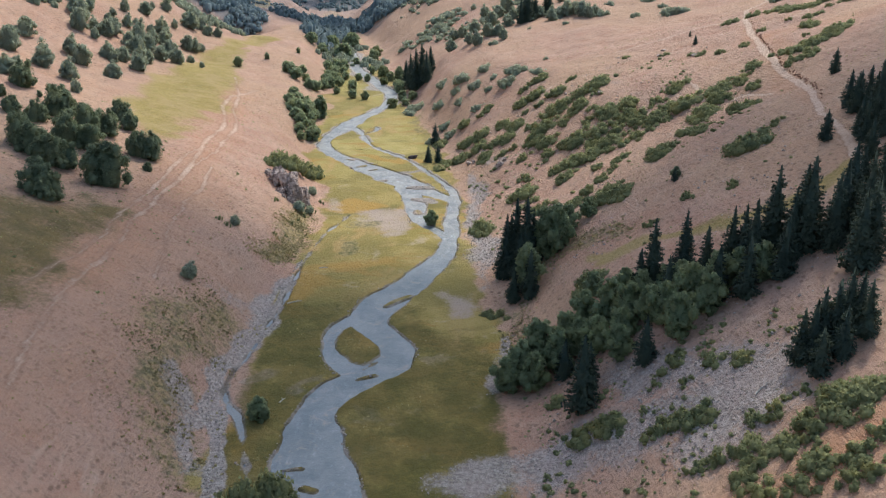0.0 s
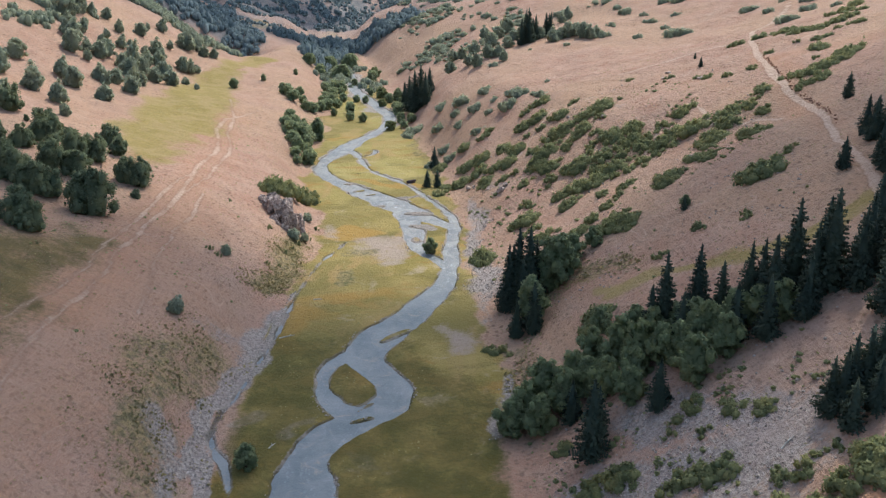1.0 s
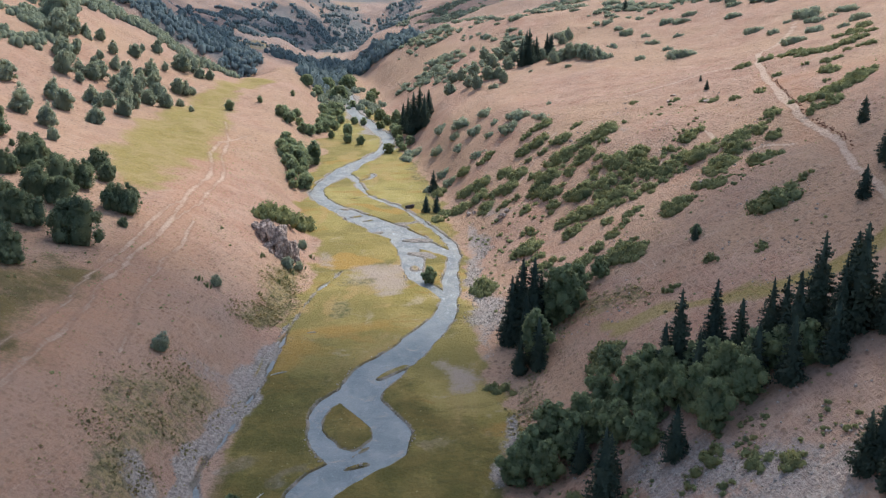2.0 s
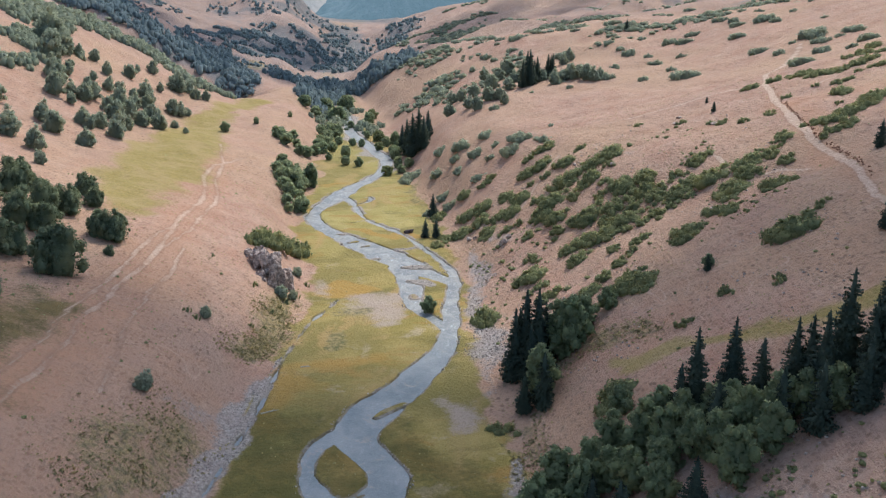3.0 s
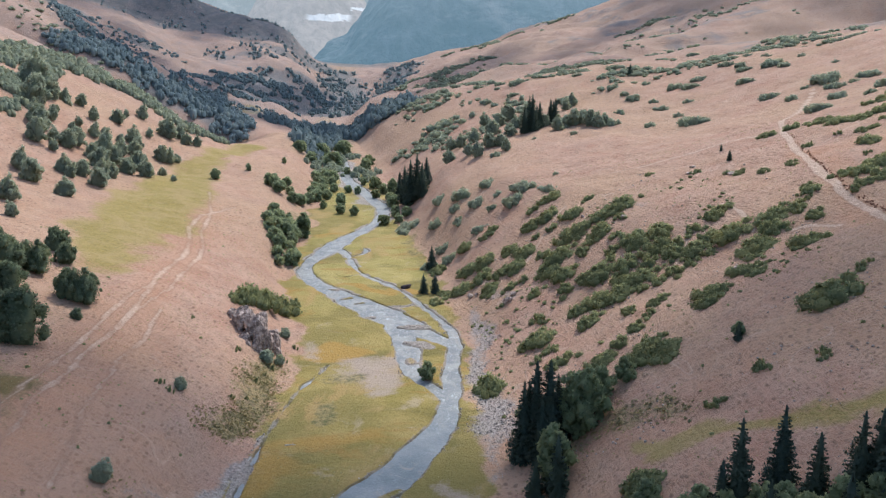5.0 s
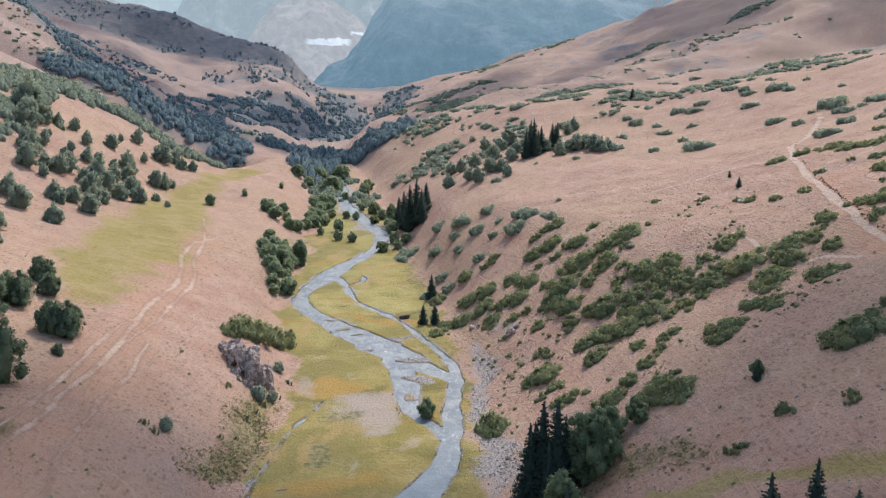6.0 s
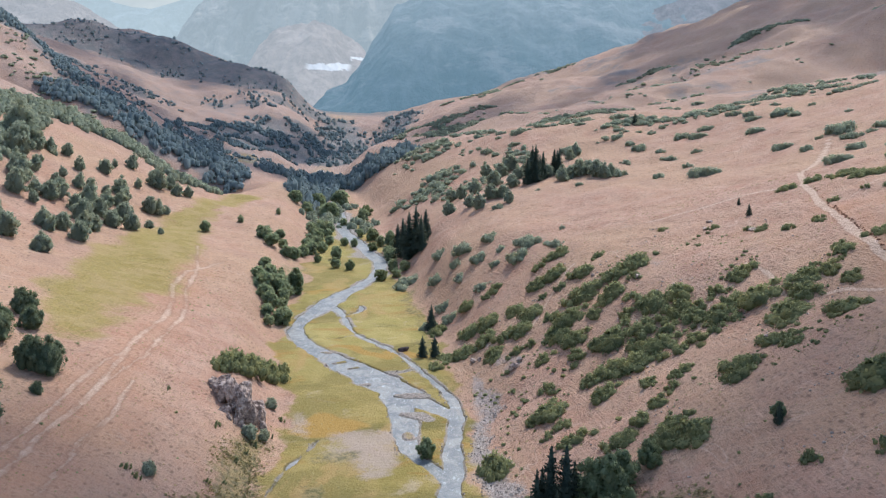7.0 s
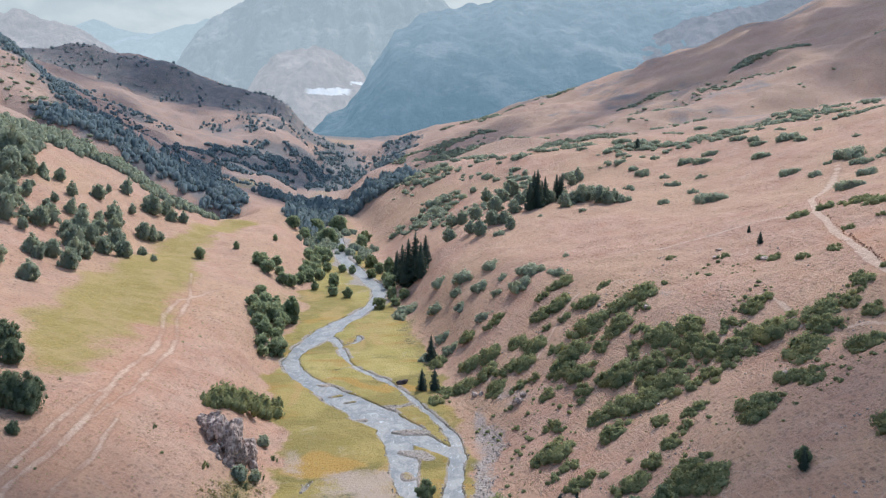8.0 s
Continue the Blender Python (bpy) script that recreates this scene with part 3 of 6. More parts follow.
scrub = np.maximum.reduce([
    patch([(-70, 192, 3), (-76, 215, 6), (-83, 235, 9), (-82, 255, 8), (-78, 275, 4)], 14, 0.62),
    patch([(-77, 345, 4), (-74, 360, 5), (-73, 378, 5), (-69, 394, 4), (-68, 408, 3)], 9, 0.85), patch([(-49, 367, 2), (-45, 374, 2)], 4, 0.8),
    patch([(22, 262, 2), (26, 300, 3), (30, 340, 2)], 8, 0.55), patch([(49, 323, 4), (58, 312, 4), (66, 308, 3), (42, 318, 3)], 8, 0.55),
    patch([(2, 510, 2), (-10, 570, 3), (-18, 640, 4)], 9, 0.6), patch([(-42, 398, 1), (-38, 402, 2)], 5, 0.6),
    patch([(-95, 640, 4), (-104, 720, 5)], 9, 0.5),
])
path = np.maximum(path, 1.1 * road)
red = patch([(62, 152, 2), (74, 150, 4), (88, 148, 6), (105, 150, 8)], 12, 1.0) + patch([(38, 322, 3), (52, 312, 5), (68, 302, 4)], 14, 0.4) + patch([(172, 480, 1), (190, 470, 5), (205, 440, 8)], 22, 0.4) + patch([(-120, 190, 20), (-108, 225, 22), (-100, 262, 18), (-100, 310, 10)], 26, 0.35) + patch([(-112, 250, 3), (-117, 330, 6), (-120, 400, 7), (-127, 490, 7), (-143, 560, 8), (-146, 610, 5)], 14, 0.45) + patch([(150, 345, 2), (160, 390, 3), (165, 455, 3), (175, 500, 2)], 8, 0.5)
bare = np.maximum.reduce([
    patch([(-30, 392, 6), (-30, 418, 9)], 12, 0.85), patch([(-60, 250, 2), (-55, 255, 2.5)], 5, 1.0), patch([(-43.5, 248, 1), (-43, 243, 1.5)], 5, 1.0), patch([(-41, 316, 2)], 5, 0.6),
    patch([(-5, 322, 3), (4, 308, 5), (9, 298, 3)], 7, 0.75), patch([(14, 455, 2), (14, 415, 3), (15, 365, 4), (14, 334, 2)], 7, 0.7), patch([(-50, 420, 3), (-57, 440, 3)], 7, 0.6),
])
# Grey scree, plus shade on near slopes and haze past y 1000.
ashen_haze_shade = np.clip(patch([(-100, 200, 22), (-92, 250, 24), (-88, 300, 20), (-85, 340, 10)], 30, 0.5) + patch([(60, 215, 12), (80, 200, 16), (95, 220, 14)], 30, 0.6)
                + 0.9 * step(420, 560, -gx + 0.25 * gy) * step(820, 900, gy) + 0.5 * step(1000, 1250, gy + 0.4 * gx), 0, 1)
ochre = np.maximum.reduce([patch([(-47, 427, 6), (-42, 436, 5)], 8, 0.9), patch([(-16, 514, 3), (-8, 508, 3)], 6, 0.9), patch([(-52, 530, 2), (-34, 514, 3), (-24, 508, 2)], 6, 0.85), patch([(-12, 490, 2)], 5, 0.9),
                           patch([(-52, 600, 3)], 6, 0.8), patch([(-62, 717, 3)], 4, 0.9), patch([(-78, 640, 3), (-66, 648, 2)], 7, 0.6), patch([(-1, 459, 2)], 4, 0.9), patch([(-2, 412, 3)], 5, 0.7), patch([(-54, 300, 2), (-50, 325, 4)], 10, 0.6),
                           patch([(-58, 215, 2), (-54, 205, 2)], 6, 0.7), patch([(-55, 330, 2), (-48, 345, 4), (-30, 352, 3)], 9, 0.5)])
# Woods, scrub and the shaded cliff far off: lines with half widths.
CLIFF_WOOD = [[(-640, 1370, 18), (-560, 1340, 24), (-505, 1330, 26), (-424, 1320, 30), (-345, 1295, 30), (-320, 1260, 20)], [(-600, 1290, 10), (-500, 1240, 14), (-420, 1215, 16)]]
TERRACE_WOOD = [[(-650, 1560, 12), (-560, 1520, 14), (-480, 1480, 14)], [(-400, 1640, 8), (-320, 1650, 8)], [(-340, 1720, 14), (-270, 1740, 20)]]
KNOLL_SCRUB = [[(-340, 1400, 24), (-300, 1470, 34), (-260, 1540, 34), (-215, 1570, 24)], [(-290, 1380, 26), (-235, 1440, 34), (-200, 1520, 24)]]
CLIFF_FACE = [[(-900, 1880, 70), (-640, 1870, 70), (-500, 1860, 68), (-400, 1860, 62), (-310, 1850, 55), (-270, 1870, 40)]]
SIDE_WOOD = [[(-437, 1112, 16), (-367, 1112, 20), (-332, 1102, 24), (-304, 1134, 30), (-265, 1113, 28), (-243, 1074, 20)]]
GORGE_WOOD = [[(-203, 1196, 20), (-170, 1212, 26), (-124, 1188, 30), (-94, 1163, 26), (-65, 1142, 24), (-50, 1165, 16)], [(-140, 985, 8), (-142, 1140, 20)], [(-160, 1420, 30), (-155, 1560, 34), (-185, 1720, 30), (-200, 1840, 24)], [(-95, 1500, 16), (-80, 1640, 20), (-70, 1800, 24)]]
# Floor under woods and scrub; on CLIFF_FACE it is painted shade.
heath_haze = np.maximum.reduce([patch(line, 34, s) for lines, s in ((CLIFF_WOOD, 0.9), (TERRACE_WOOD, 0.75), (KNOLL_SCRUB, 0.7), (SIDE_WOOD, 0.8), (GORGE_WOOD, 0.85), (CLIFF_FACE, 0.95)) for line in lines])
# Haze put into the colour of the open ground far up the valley.
heath_haze = np.maximum(heath_haze, (0.22 + 0.3 * grain(gx, gy, 120, 4, 92)) * step(1050, 1250, gy) * step(180, 260, -gx))
heath_haze = np.maximum(heath_haze, 0.9 * step(1850, 2100, gy) * (1 - step(-130, -60, gx)))
heath_haze = np.clip(heath_haze + 0.5 * step(780, 1000, gy) * step(60, 140, gx) * step(0.05, 0.5, grain(gx, gy, 110, 4, 91)), 0, 1)
lush = (1 - step(-8, 4, outside)) * step(430, 560, gy) * 0.7
ground = tagged(sheet("ground", GRID_X, GRID_Y, height, GROUND, {"meadow": meadow, "gravel": gravel, "wet": wet, "path": path, "green": green, "olive_shadow": olive_shadow,
                                                                 "scrub": scrub, "red": np.clip(red, 0, 1), "bare": bare, "ashen_haze_shade": ashen_haze_shade, "lush": lush, "ochre": ochre, "heath_haze": heath_haze}),
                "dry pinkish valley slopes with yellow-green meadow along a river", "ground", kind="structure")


def on_ground(x, y):
    """Ground height between the grid's points."""
    x, y = np.asarray(x, float), np.asarray(y, float)
    i, j = np.clip(np.searchsorted(GRID_X, x) - 1, 0, len(GRID_X) - 2), np.clip(np.searchsorted(GRID_Y, y) - 1, 0, len(GRID_Y) - 2)
    u, v = (x - GRID_X[i]) / (GRID_X[i + 1] - GRID_X[i]), (y - GRID_Y[j]) / (GRID_Y[j + 1] - GRID_Y[j])
    return (height[j, i] * (1 - u) + height[j, i + 1] * u) * (1 - v) + (height[j + 1, i] * (1 - u) + height[j + 1, i + 1] * u) * v


water_x, water_y = np.arange(-190, 30, 2.0), np.concatenate([np.arange(-124, 640, 4.0), np.arange(640, 1390, 10.0)])
wx, wy = np.meshgrid(water_x, water_y)
flat = section(water_y)
level = np.interp(wy, water_y, (flat[1][5] + flat[1][6]) / 2) - 0.55
rapid = 0.22 + 0.78 * step(335, 410, wy)
water = tagged(sheet("water", water_x, water_y, level, WATER, {"rapid": rapid}), "shallow grey-blue mountain river braiding over its gravel bed", "river", kind="structure")


# ---- far mountains ----
def mountain(name, label, y, reach, skyline, mat, rough=1.0, seed=1, base=60.0, steps=(150, 60), steep=1.0):
    """A range whose crest runs along y with the given (x, z), falling towards the valley over reach metres."""
    xs = np.linspace(skyline[0][0], skyline[-1][0], steps[0])
    vs = np.linspace(0, 1, steps[1])
    line_x, line_z = np.array([p[0] for p in skyline], float), np.array([p[1] for p in skyline], float)
    crest = np.interp(xs, line_x, line_z)
    gx, gv = np.meshgrid(xs, vs)
    gy = y - reach * (1 - gv)
    fall = gv ** steep
    ridge = 1 - np.abs(grain(gx * 1.0, gy * 0.45, reach * 0.22, 5, seed))
    bulk = grain(gx, gy * 0.4, reach * 0.5, 3, seed + 5)
    z = base + (crest[None] - base) * fall
    z = z + (ridge - 0.6) * 0.30 * reach * rough * np.sin(np.pi * np.clip(gv, 0, 1)) * 0.5 + bulk * reach * 0.06 * np.sin(np.pi * gv)
    z = z + grain(gx, gy, reach * 0.05, 4, seed + 9) * reach * 0.010 * (0.4 + gv)
    gy2 = gy + grain(gx, gv * 100, reach * 0.3, 3, seed + 3) * reach * 0.05
    ob = sheet(name, xs, vs, z, mat)
    co = np.stack([gx, gy2, z], 2).astype(np.float32)
    ob.data.vertices.foreach_set("co", co.ravel())
    ob.data.update()
    return tagged(ob, label, "mountain", kind="structure")


def seen_line(points, depth):
    """Skyline from bearings and heights (both as parts of the depth) at that depth."""
    return [(a * depth, 130 + b * depth) for a, b in points]


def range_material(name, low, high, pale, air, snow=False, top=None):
    """Slopes so far off that the lit air before them outshines their own colour; this haze is put in as the slopes' own
    glow. top: that air higher up.
    """
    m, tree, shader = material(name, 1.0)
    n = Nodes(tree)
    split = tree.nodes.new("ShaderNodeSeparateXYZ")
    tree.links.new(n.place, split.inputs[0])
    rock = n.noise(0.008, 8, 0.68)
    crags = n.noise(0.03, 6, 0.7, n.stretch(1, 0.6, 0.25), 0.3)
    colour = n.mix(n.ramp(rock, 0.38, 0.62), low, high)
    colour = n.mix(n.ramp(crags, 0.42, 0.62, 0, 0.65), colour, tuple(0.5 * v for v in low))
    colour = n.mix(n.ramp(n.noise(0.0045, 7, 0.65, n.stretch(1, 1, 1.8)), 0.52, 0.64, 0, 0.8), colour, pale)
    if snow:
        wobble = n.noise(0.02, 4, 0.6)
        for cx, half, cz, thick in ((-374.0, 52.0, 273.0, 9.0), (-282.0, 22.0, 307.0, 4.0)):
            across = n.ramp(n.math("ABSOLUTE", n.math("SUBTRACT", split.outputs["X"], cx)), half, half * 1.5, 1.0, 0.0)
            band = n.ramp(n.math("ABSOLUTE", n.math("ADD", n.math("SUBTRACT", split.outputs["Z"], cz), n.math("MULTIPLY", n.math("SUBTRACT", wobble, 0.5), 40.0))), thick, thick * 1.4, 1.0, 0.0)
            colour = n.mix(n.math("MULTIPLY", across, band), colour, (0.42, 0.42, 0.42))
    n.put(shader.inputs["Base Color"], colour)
    # Haze painted as emission, changing with height.
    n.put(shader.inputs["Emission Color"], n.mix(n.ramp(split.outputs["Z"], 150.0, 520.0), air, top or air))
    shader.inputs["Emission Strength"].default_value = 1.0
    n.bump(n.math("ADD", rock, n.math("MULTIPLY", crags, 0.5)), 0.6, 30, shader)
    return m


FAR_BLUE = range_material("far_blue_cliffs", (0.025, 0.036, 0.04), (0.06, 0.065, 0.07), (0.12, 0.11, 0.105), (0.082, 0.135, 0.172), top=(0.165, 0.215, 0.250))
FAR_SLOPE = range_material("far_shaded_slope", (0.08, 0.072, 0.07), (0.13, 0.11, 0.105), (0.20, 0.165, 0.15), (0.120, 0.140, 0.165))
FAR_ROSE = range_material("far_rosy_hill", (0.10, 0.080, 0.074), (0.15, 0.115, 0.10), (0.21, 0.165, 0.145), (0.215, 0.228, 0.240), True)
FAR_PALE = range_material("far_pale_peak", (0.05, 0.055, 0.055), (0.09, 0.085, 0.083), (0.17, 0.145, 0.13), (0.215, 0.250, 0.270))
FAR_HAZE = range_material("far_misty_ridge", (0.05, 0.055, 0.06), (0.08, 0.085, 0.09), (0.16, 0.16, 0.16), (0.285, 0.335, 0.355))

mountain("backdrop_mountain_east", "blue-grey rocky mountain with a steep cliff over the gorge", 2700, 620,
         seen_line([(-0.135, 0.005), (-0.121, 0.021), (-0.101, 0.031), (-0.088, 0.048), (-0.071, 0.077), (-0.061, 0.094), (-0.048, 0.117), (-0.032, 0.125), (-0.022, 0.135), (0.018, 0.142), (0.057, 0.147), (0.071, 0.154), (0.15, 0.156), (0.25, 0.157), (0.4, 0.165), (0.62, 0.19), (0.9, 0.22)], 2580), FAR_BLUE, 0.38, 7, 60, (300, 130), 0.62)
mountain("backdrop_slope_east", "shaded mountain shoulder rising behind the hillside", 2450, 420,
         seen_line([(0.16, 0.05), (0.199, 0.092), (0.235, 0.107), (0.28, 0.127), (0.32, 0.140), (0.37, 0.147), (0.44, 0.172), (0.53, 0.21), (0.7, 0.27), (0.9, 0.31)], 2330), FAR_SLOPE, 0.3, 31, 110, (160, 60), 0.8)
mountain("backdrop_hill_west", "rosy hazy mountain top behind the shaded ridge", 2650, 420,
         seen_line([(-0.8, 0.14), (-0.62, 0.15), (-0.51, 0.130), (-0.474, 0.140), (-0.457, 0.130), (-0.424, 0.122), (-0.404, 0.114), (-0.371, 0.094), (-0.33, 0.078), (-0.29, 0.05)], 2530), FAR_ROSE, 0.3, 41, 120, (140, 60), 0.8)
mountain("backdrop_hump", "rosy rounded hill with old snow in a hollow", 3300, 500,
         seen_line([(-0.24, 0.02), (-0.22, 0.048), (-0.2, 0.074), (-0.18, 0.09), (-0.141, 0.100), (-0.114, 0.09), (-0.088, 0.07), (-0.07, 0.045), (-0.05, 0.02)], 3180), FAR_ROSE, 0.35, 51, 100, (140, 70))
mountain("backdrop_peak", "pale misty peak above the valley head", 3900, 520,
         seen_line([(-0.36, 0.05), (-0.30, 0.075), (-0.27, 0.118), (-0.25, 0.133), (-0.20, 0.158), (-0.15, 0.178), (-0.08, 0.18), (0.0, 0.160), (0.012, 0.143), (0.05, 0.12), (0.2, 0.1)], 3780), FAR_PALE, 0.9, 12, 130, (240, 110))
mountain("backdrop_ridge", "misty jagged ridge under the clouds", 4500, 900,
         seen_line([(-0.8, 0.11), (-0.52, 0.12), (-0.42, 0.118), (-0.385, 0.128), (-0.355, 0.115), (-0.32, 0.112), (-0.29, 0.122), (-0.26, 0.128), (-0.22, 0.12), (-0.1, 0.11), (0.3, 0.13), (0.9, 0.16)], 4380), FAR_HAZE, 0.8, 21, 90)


def cloud_material():
    m, tree, shader = material("cloud_bank", 1.0)
    n = Nodes(tree)
    puffs = n.noise(0.0016, 6, 0.55, n.stretch(1, 1, 2.2), 0.4)
    shader.inputs["Base Color"].default_value = (0, 0, 0, 1)
    n.put(shader.inputs["Emission Color"], n.mix(n.ramp(puffs, 0.36, 0.66), (0.34, 0.375, 0.385), (0.44, 0.46, 0.455)))
    shader.inputs["Emission Strength"].default_value = 1.0
    return m


cloud_x, cloud_v = np.linspace(-6000, 6000, 60), np.linspace(0, 1, 12)
cx, cv = np.meshgrid(cloud_x, cloud_v)
cloud = sheet("backdrop_cloud", cloud_x, cloud_v, -100 + 1700 * cv, cloud_material())
cloud.data.vertices.foreach_set("co", np.stack([cx, 4800 + 0 * cv, -100 + 1700 * cv + 200 * cv * grain(cx, cv * 900, 900, 3, 77)], 2).astype(np.float32).ravel())
cloud.data.update()
tagged(cloud, "pale grey cloud bank lying behind the peaks", "cloud", kind="structure")
# ---- plants and rocks: shapes ----
def mesh_of(name, verts, faces, mats, smooth=False, normals=None):
    mesh = bpy.data.meshes.new(name)
    if normals:  # turn each face the way that its verts face
        p, n = np.array(verts), np.array(normals)
        faces = [f if np.cross(p[f[1]] - p[f[0]], p[f[2]] - p[f[0]]) @ (n[f[0]] + n[f[1]] + n[f[2]]) > 0 else f[::-1] for f in faces]
    mesh.from_pydata([tuple(v) for v in verts], [], faces)
    for m in mats:
        mesh.materials.append(m)
    if smooth or normals:
        mesh.polygons.foreach_set("use_smooth", np.ones(len(mesh.polygons), dtype=bool))
    mesh.update()
    if normals:
        mesh.normals_split_custom_set_from_vertices([tuple(n) for n in normals])
    return mesh


def part(name, mesh, parent, label=""):
    ob = new(name, mesh)
    ob.parent = parent
    return tagged(ob, label)


def unit(v):
    return v / max(np.linalg.norm(v), 1e-6)


class Shape:
    """Gathers verts, faces and the way that each vert faces."""

    def __init__(self):
        self.verts, self.faces, self.normals = [], [], []

    def add(self, verts, faces, normals=None):
        k = len(self.verts)
        self.verts += [tuple(v) for v in verts]
        self.faces += [tuple(i + k for i in f) for f in faces]
        self.normals += [tuple(n) for n in normals] if normals is not None else [(0, 0, 1)] * len(verts)

    def tuft(self, rng, at, out, size, facing=None):
        """A spray of foliage: bent leaves standing out from a lobe."""
        out = unit(out)
        side = unit(np.cross(out, rng.normal(size=3)))
        up = np.cross(out, side)
        tip = at + out * size * rng.uniform(0.2, 0.65) + up * size * rng.uniform(-0.2, 0.7)
        w = size * rng.uniform(0.4, 0.65)
        verts = [at - out * size * 0.25 - up * w * 0.5, at + side * w, tip, at - side * w, at + up * w * 0.8]
        face = unit((out if facing is None else unit(facing)) + rng.normal(size=3) * 0.28 + (0, 0, 0.85))
        self.add(verts, [(0, 1, 2), (0, 2, 3), (1, 4, 3)], [face] * 5)

    def lobe(self, rng, centre, rx, ry, rz, rings=5, around=8, rough=0.18):
        """A lumpy dome that closes a clump from within."""
        vs, fs, ns = [], [], []
        for i in range(rings + 1):
            a = -0.5 * math.pi + math.pi * i / rings
            for j in range(around):
                b = 2 * math.pi * (j + 0.5 * (i % 2)) / around
                k = 1 + rng.uniform(-rough, rough)
                d = (math.cos(a) * math.cos(b), math.cos(a) * math.sin(b), math.sin(a))
                vs.append((centre[0] + rx * k * d[0], centre[1] + ry * k * d[1], centre[2] + rz * k * d[2]))
                ns.append(unit(np.array((d[0] / rx, d[1] / ry, d[2] / rz)) * rx + rng.normal(size=3) * 0.15 + (0, 0, 0.5)))
        for i in range(rings):
            for j in range(around):
                n = (j + 1) % around
                fs += [(i * around + j, i * around + n, (i + 1) * around + n), (i * around + j, (i + 1) * around + n, (i + 1) * around + j)]
        self.add(vs, fs, ns)

    def limb(self, a, b, ra, rb, around=6):
        a, b = np.array(a, float), np.array(b, float)
        d = (b - a) / max(np.linalg.norm(b - a), 1e-6)
        s = np.cross(d, (0.3, 1, 0.2))
        s /= np.linalg.norm(s)
        t = np.cross(d, s)
        ring = [(math.cos(2 * math.pi * j / around), math.sin(2 * math.pi * j / around)) for j in range(around)]
        self.add([a + ra * (c * s + q * t) for c, q in ring] + [b + rb * (c * s + q * t) for c, q in ring],
                 [(j, (j + 1) % around, around + (j + 1) % around, around + j) for j in range(around)] + [tuple(range(2 * around - 1, around - 1, -1))])


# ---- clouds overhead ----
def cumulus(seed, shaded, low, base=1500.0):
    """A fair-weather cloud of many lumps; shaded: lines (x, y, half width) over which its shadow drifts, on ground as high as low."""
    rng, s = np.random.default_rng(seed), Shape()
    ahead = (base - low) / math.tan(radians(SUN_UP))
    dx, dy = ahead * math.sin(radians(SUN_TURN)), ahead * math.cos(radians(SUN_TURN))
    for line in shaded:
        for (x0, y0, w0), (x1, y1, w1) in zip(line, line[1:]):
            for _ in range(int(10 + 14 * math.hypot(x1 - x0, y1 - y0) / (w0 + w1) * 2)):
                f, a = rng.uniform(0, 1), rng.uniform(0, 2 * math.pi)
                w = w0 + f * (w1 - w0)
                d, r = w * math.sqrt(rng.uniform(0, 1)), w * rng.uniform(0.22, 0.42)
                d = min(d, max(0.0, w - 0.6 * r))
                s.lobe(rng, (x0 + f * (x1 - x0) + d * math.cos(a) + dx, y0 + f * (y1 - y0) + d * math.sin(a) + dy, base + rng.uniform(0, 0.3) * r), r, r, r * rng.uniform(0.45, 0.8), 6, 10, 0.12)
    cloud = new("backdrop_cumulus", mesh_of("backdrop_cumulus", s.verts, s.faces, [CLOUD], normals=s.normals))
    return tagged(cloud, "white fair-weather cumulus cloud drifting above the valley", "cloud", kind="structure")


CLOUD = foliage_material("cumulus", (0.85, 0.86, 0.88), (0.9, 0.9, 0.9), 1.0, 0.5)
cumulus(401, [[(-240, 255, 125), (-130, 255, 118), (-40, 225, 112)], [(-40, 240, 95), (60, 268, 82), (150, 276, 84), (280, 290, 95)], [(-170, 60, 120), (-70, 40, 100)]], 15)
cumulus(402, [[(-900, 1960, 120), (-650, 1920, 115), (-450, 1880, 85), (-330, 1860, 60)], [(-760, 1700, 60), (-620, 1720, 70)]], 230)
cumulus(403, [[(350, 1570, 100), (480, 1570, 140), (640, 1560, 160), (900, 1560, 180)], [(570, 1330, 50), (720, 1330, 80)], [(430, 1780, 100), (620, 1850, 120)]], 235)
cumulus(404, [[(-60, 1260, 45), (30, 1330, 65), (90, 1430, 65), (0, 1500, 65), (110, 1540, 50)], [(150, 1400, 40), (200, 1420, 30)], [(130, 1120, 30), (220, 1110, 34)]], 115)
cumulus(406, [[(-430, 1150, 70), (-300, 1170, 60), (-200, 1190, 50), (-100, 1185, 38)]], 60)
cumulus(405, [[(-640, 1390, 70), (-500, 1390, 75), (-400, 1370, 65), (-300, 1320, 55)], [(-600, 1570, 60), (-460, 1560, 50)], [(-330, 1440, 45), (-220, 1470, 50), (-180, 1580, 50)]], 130)


